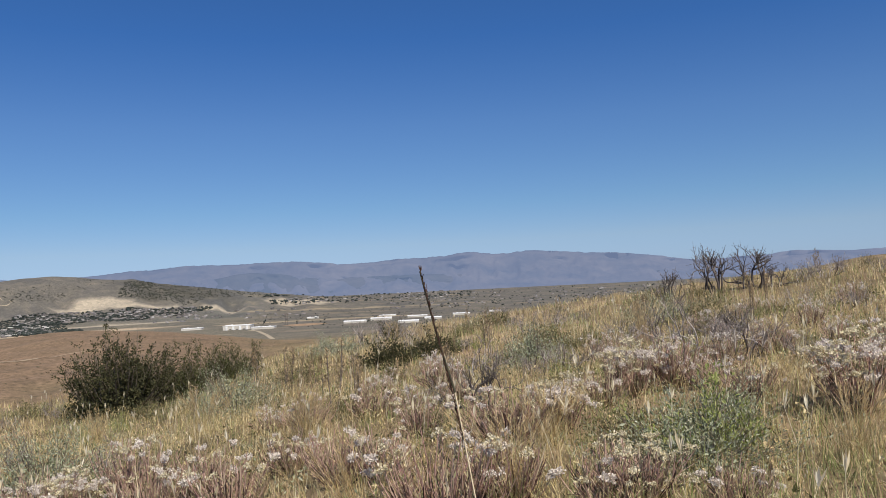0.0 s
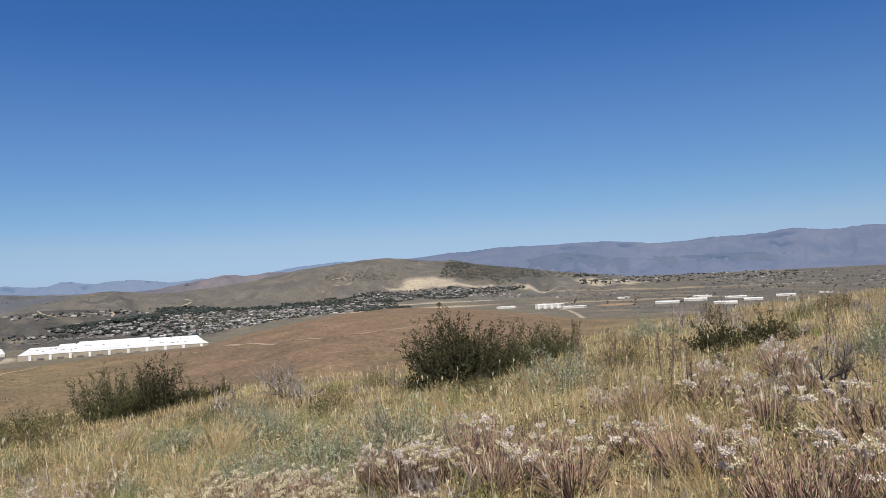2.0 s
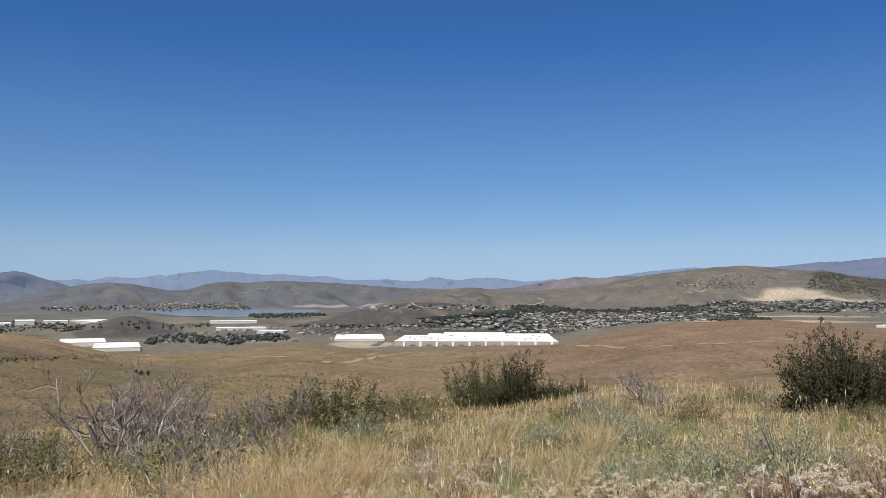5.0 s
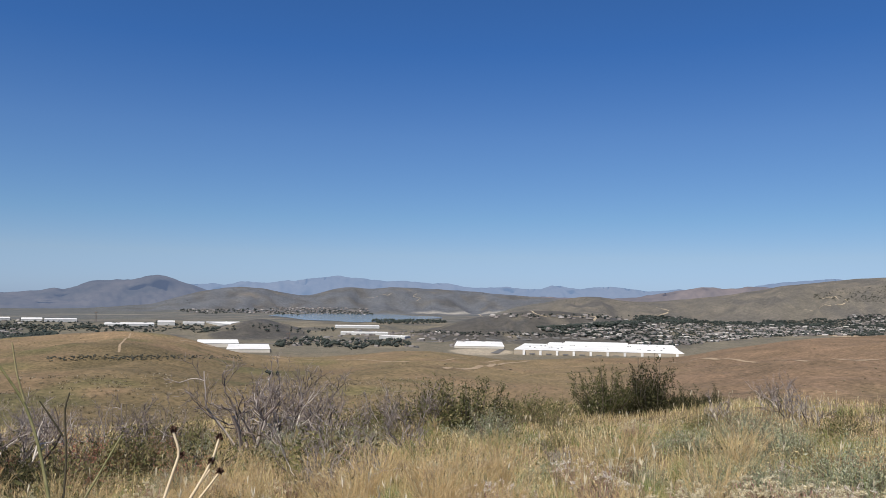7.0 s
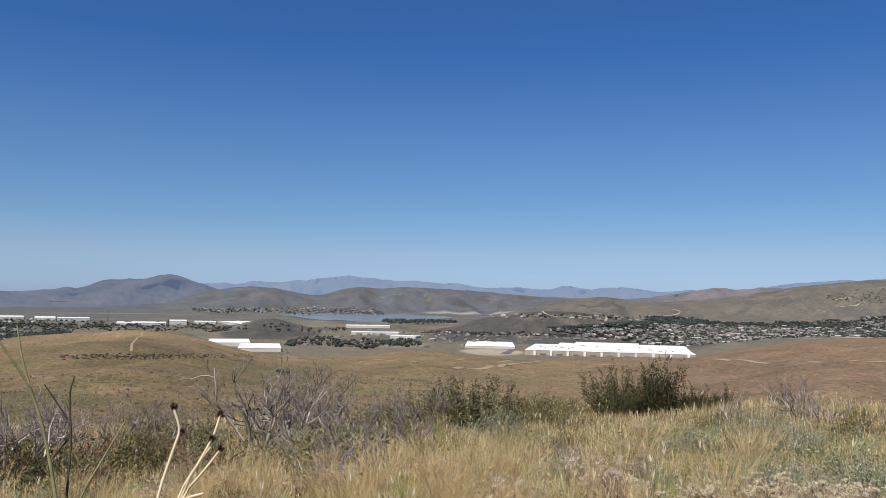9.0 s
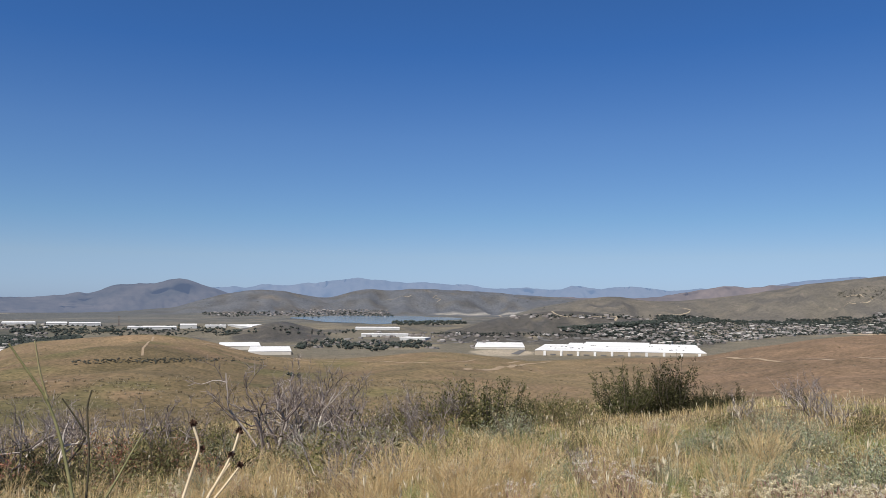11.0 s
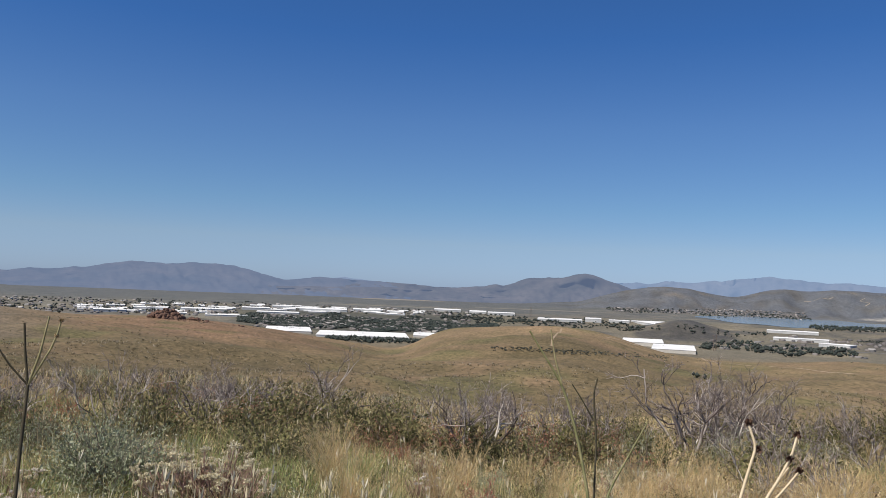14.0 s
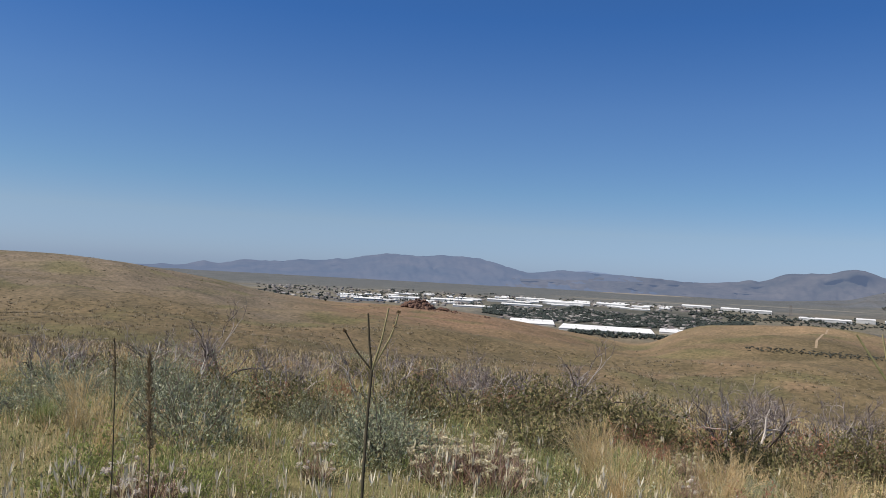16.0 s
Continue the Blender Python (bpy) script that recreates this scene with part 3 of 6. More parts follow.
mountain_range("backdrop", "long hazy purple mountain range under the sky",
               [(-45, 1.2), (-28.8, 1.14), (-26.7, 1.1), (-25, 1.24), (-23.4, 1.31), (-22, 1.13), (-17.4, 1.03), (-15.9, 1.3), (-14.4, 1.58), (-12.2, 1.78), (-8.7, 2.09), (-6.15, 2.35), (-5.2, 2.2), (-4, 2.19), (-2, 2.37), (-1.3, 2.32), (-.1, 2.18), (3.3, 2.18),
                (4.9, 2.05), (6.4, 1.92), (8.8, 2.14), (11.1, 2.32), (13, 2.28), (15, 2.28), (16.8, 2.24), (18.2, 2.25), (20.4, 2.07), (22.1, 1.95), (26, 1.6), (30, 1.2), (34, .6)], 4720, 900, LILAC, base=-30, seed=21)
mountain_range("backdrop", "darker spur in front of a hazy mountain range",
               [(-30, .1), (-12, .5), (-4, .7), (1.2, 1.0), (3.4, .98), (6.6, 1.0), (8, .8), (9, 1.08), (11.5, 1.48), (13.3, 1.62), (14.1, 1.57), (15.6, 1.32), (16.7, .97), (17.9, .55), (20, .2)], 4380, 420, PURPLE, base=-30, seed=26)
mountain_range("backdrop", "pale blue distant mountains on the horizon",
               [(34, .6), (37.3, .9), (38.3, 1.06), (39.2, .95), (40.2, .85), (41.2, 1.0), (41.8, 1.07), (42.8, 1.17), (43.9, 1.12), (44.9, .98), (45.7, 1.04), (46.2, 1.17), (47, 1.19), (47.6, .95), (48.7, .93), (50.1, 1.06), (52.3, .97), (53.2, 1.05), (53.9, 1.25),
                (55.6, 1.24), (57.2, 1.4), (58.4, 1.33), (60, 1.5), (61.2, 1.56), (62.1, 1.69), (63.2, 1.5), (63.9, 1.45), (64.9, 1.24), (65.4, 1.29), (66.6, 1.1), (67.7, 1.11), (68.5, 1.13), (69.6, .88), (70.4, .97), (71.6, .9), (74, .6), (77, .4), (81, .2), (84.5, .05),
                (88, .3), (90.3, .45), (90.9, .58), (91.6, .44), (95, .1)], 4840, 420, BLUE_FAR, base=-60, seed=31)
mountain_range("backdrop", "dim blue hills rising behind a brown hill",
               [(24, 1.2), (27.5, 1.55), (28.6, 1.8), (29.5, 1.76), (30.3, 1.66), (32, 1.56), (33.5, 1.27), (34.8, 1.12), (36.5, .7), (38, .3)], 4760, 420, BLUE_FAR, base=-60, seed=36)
mountain_range("backdrop", "hazy rose hills beyond the town",
               [(26, 1.1), (28, 1.5), (29, 1.44), (30, 1.37), (31.3, 1.22), (32.9, 1.24), (34, 1.26), (34.7, 1.15), (35.4, 1.1), (36.2, 1.2), (37, 1.17), (38.6, .88), (40.4, .6), (41.2, .45), (44, .3), (47.5, .42), (49.5, .3), (52, .35), (55, .1)], 4600, 420, HAZY_ROSE, base=-60, seed=38)
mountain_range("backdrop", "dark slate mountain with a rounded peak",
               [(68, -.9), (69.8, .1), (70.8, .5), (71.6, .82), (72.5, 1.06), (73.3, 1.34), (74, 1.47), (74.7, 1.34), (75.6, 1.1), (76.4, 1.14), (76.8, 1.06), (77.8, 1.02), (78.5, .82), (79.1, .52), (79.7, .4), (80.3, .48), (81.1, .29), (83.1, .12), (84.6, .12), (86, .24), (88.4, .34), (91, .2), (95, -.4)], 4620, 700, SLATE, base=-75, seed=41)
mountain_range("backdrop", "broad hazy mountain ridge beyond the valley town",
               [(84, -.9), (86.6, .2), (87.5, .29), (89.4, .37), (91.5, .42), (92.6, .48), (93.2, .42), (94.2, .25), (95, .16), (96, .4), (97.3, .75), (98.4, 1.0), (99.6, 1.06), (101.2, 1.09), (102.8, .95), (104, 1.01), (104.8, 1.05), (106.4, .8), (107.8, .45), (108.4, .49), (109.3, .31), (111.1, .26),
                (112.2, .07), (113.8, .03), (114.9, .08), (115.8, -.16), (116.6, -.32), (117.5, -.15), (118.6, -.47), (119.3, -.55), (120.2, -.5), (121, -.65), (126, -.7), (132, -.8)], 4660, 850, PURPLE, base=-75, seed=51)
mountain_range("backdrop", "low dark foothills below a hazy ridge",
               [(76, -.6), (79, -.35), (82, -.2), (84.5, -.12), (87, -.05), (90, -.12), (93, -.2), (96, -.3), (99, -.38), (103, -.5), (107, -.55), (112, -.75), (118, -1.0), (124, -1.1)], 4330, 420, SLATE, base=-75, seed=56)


# ---------------------------------------------------------------- the valley: water, roads, buildings, trees
def patch_on_land(name, outline, material, label, category, lift=0.5, wobble=0.12, rings=7, seed=3, parts=72):
    """A flat-lying patch (bare earth, paving) draped over the land inside a rounded outline of corner points."""
    pts = np.array(outline, float)
    cx, cy = pts.mean(0)
    closed = np.vstack([pts, pts[:1]])
    t = np.linspace(0, len(pts), parts, endpoint=False)
    bx, by = np.interp(t, np.arange(len(closed)), closed[:, 0]), np.interp(t, np.arange(len(closed)), closed[:, 1])
    for _ in range(2):
        bx, by = (np.roll(bx, 1) + 2 * bx + np.roll(bx, -1)) / 4, (np.roll(by, 1) + 2 * by + np.roll(by, -1)) / 4
    rs = np.random.RandomState(seed)
    w = 1 + wobble * np.convolve(np.tile(rs.uniform(-1, 1, parts), 3), np.ones(3) / 3, "same")[parts:2 * parts]
    vs, k = [], parts
    for i in range(rings + 1):
        u = i / rings
        x, y = cx + (bx - cx) * w * u, cy + (by - cy) * w * u
        vs.append(np.stack([x, y, surf(x, y) + lift], 1))
    i, j = np.meshgrid(np.arange(rings), np.arange(k), indexing="ij")
    jn = (j + 1) % k
    quads = np.stack([i * k + j, (i + 1) * k + j, (i + 1) * k + jn, i * k + jn], -1).reshape(-1, 4)[:, ::-1]
    ob = put(name, raw_mesh(name, np.concatenate(vs), quads, material, True))
    return tagged(ob, label, category, kind="structure")


def seen(az, el, near=800):
    x, y, _ = land(az, el, near)
    return x, y


def track(name, line, width, material, label, lift=0.07, category="dirt road"):
    """A road or trail draped on the land along a polyline of plan points."""
    pts = np.array(line, float)
    s = np.concatenate([[0], np.cumsum(np.hypot(*np.diff(pts, axis=0).T))])
    t = np.linspace(0, s[-1], max(12, int(s[-1] / (1.2 * width))))
    x, y = np.interp(t, s, pts[:, 0]), np.interp(t, s, pts[:, 1])
    for _ in range(4):
        x[1:-1], y[1:-1] = (x[:-2] + 2 * x[1:-1] + x[2:]) / 4, (y[:-2] + 2 * y[1:-1] + y[2:]) / 4
    dx, dy = np.gradient(x), np.gradient(y)
    n = np.hypot(dx, dy) + 1e-9
    rows = []
    for o in (-0.5, 0, 0.5):
        wx, wy = x - dy / n * width * o, y + dx / n * width * o
        rows.append(np.stack([wx, wy, surf(wx, wy) + lift * 0.6 + np.hypot(wx, wy) * 0.00012], 1))
    k = len(t)
    i, j = np.meshgrid(np.arange(2), np.arange(k - 1), indexing="ij")
    quads = np.stack([i * k + j, i * k + j + 1, (i + 1) * k + j + 1, (i + 1) * k + j], -1).reshape(-1, 4)
    tagged(put(name, raw_mesh(name, np.concatenate(rows), quads, material, True)), label, category, kind="structure")


def build_lake():
    """A level lake on the flats, with an uneven shore."""
    az = np.concatenate([np.linspace(54.6, 66.6, 40), np.linspace(66.6, 54.6, 40)])
    u = np.linspace(0, np.pi, 40)
    near_el = -1.22 - 0.34 * np.sin(u) + 0.03 * np.sin(7 * u)
    far_el = -1.14 + 0.17 * np.sin(u[::-1]) + 0.02 * np.sin(9 * u)
    el = np.radians(np.concatenate([near_el, far_el]))
    level = -59.3
    r = (EYE - level) / np.tan(-el)
    a = np.radians(az)
    verts = np.stack([-r * np.sin(a), r * np.cos(a), np.full(len(a), level)], 1)
    tris = [(i, i + 1, 79 - i - 1) for i in range(39)] + [(i, 79 - i - 1, 79 - i) for i in range(39)]
    tagged(put("water", raw_mesh("water", verts, np.array(tris), WATER)), "shallow blue lake on the valley flats", "lake", kind="structure")


build_lake()

patch_on_land("road_patch", [seen(51.2, -3.62), seen(50.5, -3.32), seen(50.1, -3.32), seen(50.6, -3.64)], ASPHALT, "dark asphalt ramp between two warehouses", "road", 0.5, 0.02, seed=10)
for line, width, mat, label in (
        ([seen(39, -3.9, 150), seen(35.9, -3.62, 150), seen(32, -3.5, 150), seen(28.7, -3.38, 150), seen(25.5, -3.2, 150), seen(22.8, -2.95, 150)], 1.4, TAN_DIRT, "pale dirt track across a brown slope"),
        ([seen(76.3, -3.7, 150), seen(76.25, -3.2, 150), seen(75.9, -2.8, 150), seen(75.6, -2.45, 150)], 0.6, TAN_DIRT, "worn trail climbing a bare knoll"),
        ([seen(72.6, -2.9, 150), seen(70.5, -3.35, 150), seen(68.4, -3.75, 150), seen(66, -4.1, 150), seen(63, -4.25, 150)], 1.5, TAN_DIRT, "dirt track round the foot of a knoll"),
        ([seen(54.5, -4.75, 110), seen(52.4, -4.72, 110), seen(51.2, -4.5, 110), seen(50.4, -4.3, 110), seen(48.5, -4.1, 110)], 1.8, TAN_DIRT, "eroded pale gully cut in the slope"),
        ([seen(62, -4.2, 150), seen(58.6, -4.3, 150), seen(55, -4.2, 150), seen(50.6, -4.1, 150)], 1.2, TAN_DIRT, "faint dirt track along the gully"),
        ([seen(13.6, -2.3), seen(13, -2.4), seen(12.4, -2.7), seen(12.0, -3.0)], 7.0, DIRT, "pale gravel access road to a warehouse"),
        ([seen(44, -1.2, 1500), seen(41.5, -1.0, 1500), seen(39.6, -.78, 1500), seen(38.9, -.45, 1500), seen(39.8, -.2, 1500)], 5.0, DIRT, "pale dirt road winding over a low hill"),
        ([seen(52, -.9, 1500), seen(48, -.85, 1500), seen(44, -.95, 1500), seen(40, -.8, 1500)], 4.0, DIRT, "pale dirt road along a dark hill"),
        ([seen(30.5, -.2, 1500), seen(28.8, .1, 1500), seen(28, .35, 1500), seen(29.5, .55, 1500)], 4.0, DIRT, "pale dirt road climbing a hillside"),
        ([seen(59.9, .12, 3400), seen(59.2, .25, 3400), seen(58.5, .32, 3400), seen(58.2, .46, 3400)], 2.4, DIRT, "pale switchback track on a far hill"),
        ([seen(56.4, -.02, 3400), seen(56.1, .18, 3400), seen(56.7, .3, 3400), seen(56.4, .48, 3400)], 2.4, DIRT, "pale track scribbled on a far hillside"),
        ([seen(90, -.8, 1500), seen(87, -.86, 1500), seen(84, -.93, 1500), seen(81, -.97, 1500)], 6.0, DIRT, "pale road across the far flats"),
        ([seen(96, -1.35, 1500), seen(90, -1.3, 1500), seen(83, -1.3, 1500), seen(76, -1.35, 1500)], 5.0, DIRT, "pale road across the valley floor"),
        ([seen(70, -3.2), seen(62, -2.95), seen(56, -2.9), seen(52, -2.75), seen(44, -2.45), seen(36, -2.3)], 12.0, ASPHALT, "grey paved valley road")):
    track("road", line, width, mat, label)


def warehouse(az0, az1, els, depth, high, label, docks=0, wall=None, steps=(), name="warehouse"):
    """A flat-roofed shed whose near wall stands between two bearings: wall, parapet roof, skylight rows, dock bays."""
    e0, e1 = els if isinstance(els, tuple) else (els, els)
    (x0, y0), (x1, y1) = seen(az0, e0), seen(az1, e1)
    mx, my = (x0 + x1) / 2, (y0 + y1) / 2
    length = math.hypot(x1 - x0, y1 - y0)
    ang = math.atan2(y1 - y0, x1 - x0)
    z = float(ground_z(mx, my))
    ob = thing(name, mx, my, label, "warehouse", "valley warehouses", math.degrees(ang), z=z - 1.0)
    bm = bmesh.new()
    box_into(bm, 0, depth / 2, 0, length, depth, high)
    part("wall", bm, wall or WALL_PALE, ob)
    bm = bmesh.new()
    box_into(bm, 0, depth / 2, high, length + 0.8, depth + 0.8, 0.7, 0.15)
    for k in range(max(2, int(length / 38))):
        box_into(bm, -length / 2 + (k + 0.5) * length / max(2, int(length / 38)), depth * 0.55, high + 0.7, 3.0, 3.0, 1.3)
    roof = part("roof", bm, ROOF_WHITE, ob, "flat white membrane roof")
    for x0, x1, y0, y1, up in steps:
        bm = bmesh.new()
        box_into(bm, (x0 + x1) / 2 * length, (y0 + y1) / 2 * depth, high + 0.7, (x1 - x0) * length, (y1 - y0) * depth, up, 0.2)
        part("roof_step", bm, ROOF_WHITE, roof, "raised white roof section")
    if steps:
        vm = bpy.data.meshes.new("roof_vent")
        bm = bmesh.new()
        box_into(bm, 0, 0, 0, 2.4, 2.4, 1.1, 0.15)
        bm.to_mesh(vm), bm.free()
        vm.materials.append(DOCK_DARK)
        vents = np.random.RandomState(71)
        for _ in range(26):
            vx, vy = vents.uniform(-0.46, 0.46), vents.uniform(0.1, 0.9)
            up = max([0.0] + [h for x0, x1, y0, y1, h in steps if x0 < vx < x1 and y0 < vy < y1])
            put("roof_vent", vm, roof, m=Matrix.Translation((vx * length, vy * depth, high + 0.65 + up)))
    if docks:
        dm, wm = bpy.data.meshes.new("dock_tower"), bpy.data.meshes.new("dock_door")
        bm = bmesh.new()
        box_into(bm, 0, 0, 0, 3.6, 3.4, high - 0.6, 0.1)
        bm.to_mesh(dm), bm.free()
        dm.materials.append(ROOF_WHITE)
        bm = bmesh.new()
        box_into(bm, 0, 0, 0, length / docks * 0.34, 0.6, high * 0.2)
        bm.to_mesh(wm), bm.free()
        wm.materials.append(DOCK_DARK)
        for k in range(docks):
            px = -length / 2 + (k + 0.6) * length / docks
            put("dock_tower", dm, ob, m=Matrix.Translation((px, -1.8, 0)))
            if k < docks - 1:
                put("dock_door", wm, ob, m=Matrix.Translation((px + length / docks / 2, -0.35, 1.2)))
    return ob


warehouse(49.5, 38.0, (-3.66, -3.5), 185, 7.5, "huge white-roofed distribution warehouse with dock towers", 10, WALL_TAN, ((-0.33, 0.5, 0.5, 0.74, 1.6), (-0.33, 0.5, 0.742, 0.99, 3.2), (-0.22, 0.2, 0.86, 0.98, 5.4), (-0.44, -0.3, 0.3, 0.5, 1.0)))
warehouse(53.7, 50.2, -3.28, 165, 4.5, "white-roofed warehouse beside an asphalt ramp", 0)
warehouse(69.4, 66.5, -3.72, 130, 6, "white warehouse with a pale lit side wall", 0)
warehouse(71.4, 68.6, -3.36, 120, 7, "long low white-roofed warehouse behind a knoll", 0)
for a0, a1, el, depth, high in ((62.1, 59.0, -2.0, 60, 6), (61.7, 58.4, -2.47, 45, 6), (59.0, 57.2, -2.71, 40, 6), (70.8, 68.8, -1.73, 80, 7), (73.9, 72.8, -1.91, 90, 9), (77.2, 74.1, -1.97, 90, 6),
                                (72.3, 70.9, -1.86, 60, 6), (82.0, 80.8, -1.67, 120, 6), (80.7, 78.8, -1.72, 90, 7), (84.5, 82.6, -1.62, 110, 6), (100.2, 97.4, -2.51, 70, 4), (96.8, 93.9, -2.2, 60, 4),
                                (107.2, 105.2, -2.42, 60, 6), (101.8, 98.8, -2.19, 80, 6), (93.9, 90.6, -1.93, 90, 6), (97.8, 95.9, -2.0, 80, 6), (104.8, 102.6, -2.2, 70, 6), (90.2, 88.2, -1.85, 80, 6),
                                (95.8, 94.4, -1.8, 60, 6), (87.8, 86.6, -1.9, 60, 6)):
    warehouse(a0, a1, el, depth, high, "low white-roofed industrial shed on the valley floor", 0, WALL_GREY, name="industrial_shed")
shed_rs = np.random.RandomState(61)
for k in range(72):
    a = shed_rs.uniform(85, 108)
    e = shed_rs.uniform(-2.05, -1.7) if a < 97 else shed_rs.uniform(-2.45, -1.8)
    warehouse(a + shed_rs.uniform(0.3, 1.3), a, e, shed_rs.uniform(50, 150), shed_rs.uniform(2.4, 3.6), "low white-roofed industrial shed on the valley floor", 0, WALL_GREY, name="industrial_shed")
warehouse(96.2, 93.0, -3.5, 130, 4, "long white industrial roof behind a brown slope", 0)
warehouse(92.7, 86.2, -3.7, 120, 4, "long white industrial roof above dark trees", 0, WALL_GREY)
warehouse(85.9, 84.2, -3.5, 90, 4, "white industrial roof beside a knoll", 0)
for a0, a1, el, depth, high in ((15.3, 13.5, -2.23, 40, 9), (13.4, 11.9, -2.28, 30, 4.5), (18.0, 16.7, -2.09, 30, 4.5), (7.1, 5.5, -2.21, 60, 4), (5.2, 3.7, -2.11, 60, 5), (3.3, 1.8, -2.38, 50, 4), (1.4, .2, -2.2, 50, 4), (-.6, -1.8, -2.0, 40, 4), (2.6, 1.2, -2.02, 40, 4), (-3.2, -4.0, -1.9, 30, 3.5), (4.6, 3.4, -1.86, 30, 3.5), (9.6, 8.8, -1.75, 25, 3.5)):
    warehouse(a0, a1, el, depth, high, "small white commercial building near a dirt road", 4 if high == 9 else 0, WALL_PALE, name="commercial_building")


def gable_house(rs, w, d, h):
    """A small house: walls, a gabled roof with eaves, and a chimney on some."""
    bm = bmesh.new()
    box_into(bm, 0, 0, -1.0, w, d, h + 1.0)
    walls = bpy.data.meshes.new("wall")
    bm.to_mesh(walls), bm.free()
    walls.materials.append(HOUSE_WALL)
    e, top = 0.5, h + d * 0.2
    v = [(-w / 2 - e, -d / 2 - e, h), (w / 2 + e, -d / 2 - e, h), (w / 2 + e, d / 2 + e, h), (-w / 2 - e, d / 2 + e, h), (-w / 2 - e, 0, top), (w / 2 + e, 0, top)]
    roof = bpy.data.meshes.new("roof")
    roof.from_pydata(v, [], [(0, 1, 5, 4), (2, 3, 4, 5), (1, 2, 5), (3, 0, 4), (0, 3, 2, 1)])
    return walls, roof


def town_edge(az, u):
    """Elevation of a place in the town, from its near edge (0) to its far edge (1), over the bearing."""
    low = np.interp(az, [26, 30, 33, 37.3, 39.8, 42, 46, 47.5], [-1.75, -1.85, -2.05, -2.65, -2.95, -2.6, -2.2, -1.95])
    top = np.interp(az, [26, 30, 33.7, 36.8, 39, 40.5, 41.2, 44, 46, 47.5], [-1.15, -1.2, -1.2, -1.15, -1.1, -1.15, -1.3, -1.5, -1.68, -1.8])
    return low + (top - low) * u


def build_town():
    rs = np.random.RandomState(5)
    tones = [((0.18, 0.17, 0.17), (0.24, 0.22, 0.21)), ((0.3, 0.28, 0.26), (0.36, 0.34, 0.32)), ((0.46, 0.44, 0.42), (0.54, 0.52, 0.5)), ((0.24, 0.21, 0.19), (0.3, 0.26, 0.24))]
    roof_mats = [solid("shingle_roof", a, b, 0.3, 0.95) for a, b in tones]
    kinds = []
    for k in range(8):
        walls, roof = gable_house(rs, rs.uniform(8, 13), rs.uniform(5.5, 8), rs.uniform(1.9, 2.5))
        roof.materials.append(roof_mats[k % 4])
        kinds.append((walls, roof))
    spots = []
    for n in (420, 650):
        a = 26 + 21.5 * rs.uniform(0, 1, n) ** 0.85
        e = town_edge(a, rs.uniform(0, 0.92, n))
        for x, y, _z in zip(*land_many(a, e, 1100)):
            gx, gy = round(x / 24) * 24 + rs.uniform(-4, 4), round(y / 19) * 19 + rs.uniform(-3, 3)
            spots.append((gx, gy))
    for i, (x, y) in enumerate(spots[:300]):
        walls, roof = kinds[i % 8]
        ob = thing("house", x, y, "small gabled house among trees in the town", "house", "town houses", rs.choice([0, 90, 20]) + rs.uniform(-6, 6))
        put("wall", walls, ob)
        put("roof", roof, ob)
    # the farther suburbs, too many and too small to tell apart
    vs, fs = [], []
    regions = ((82, 97, -3.2, -2.2, 380), (-18, 4, -1.4, -.4, 180), (82, 114, -1.95, -1.55, 200), (60, 72, -1.05, -.8, 200), (59.8, 66.4, -.95, -.6, 190), (17, 28, -1.15, -.5, 420), (-1, 11, -.75, -.2, 160), (9, 20, -1.5, -.9, 60), (38, 52, -1.15, -.85, 60), (52, 66, -3.3, -2.6, 60), (98, 113, -2.5, -2.0, 160), (47, 62, -2.55, -2.2, 70))
    n = 0
    far_spots = [(x, y, float(ground_z(x, y))) for x, y in spots[300:]]
    for a0, a1, e0, e1, count in regions:
        far_spots += list(zip(*land_many(rs.uniform(a0, a1, count), rs.uniform(e0, e1, count), 1100)))
    for x, y, z in far_spots:
        w, d, h, t = rs.uniform(3, 6), rs.uniform(2.2, 3.8), rs.uniform(1.6, 2.6), rs.uniform(0, 3.14)
        c, s = math.cos(t), math.sin(t)
        for px, py, pz in ((-w, -d, 0), (w, -d, 0), (w, d, 0), (-w, d, 0), (-w, -d, h), (w, -d, h), (w, d, h), (-w, d, h), (-w, 0, h + 1.3), (w, 0, h + 1.3)):
            vs.append((x + c * px - s * py, y + s * px + c * py, z + pz))
        fs += [(n, n + 1, n + 5, n + 4), (n + 2, n + 3, n + 7, n + 6), (n + 1, n + 2, n + 6, n + 5), (n + 3, n, n + 4, n + 7), (n + 4, n + 5, n + 9, n + 8), (n + 6, n + 7, n + 8, n + 9)]
        n += 10
    tagged(put("suburb_houses", raw_mesh("suburb_houses", vs, np.array(fs), HOUSE_ROOF)), "countless small houses of the distant suburbs", "houses", kind="stuff")


build_town()


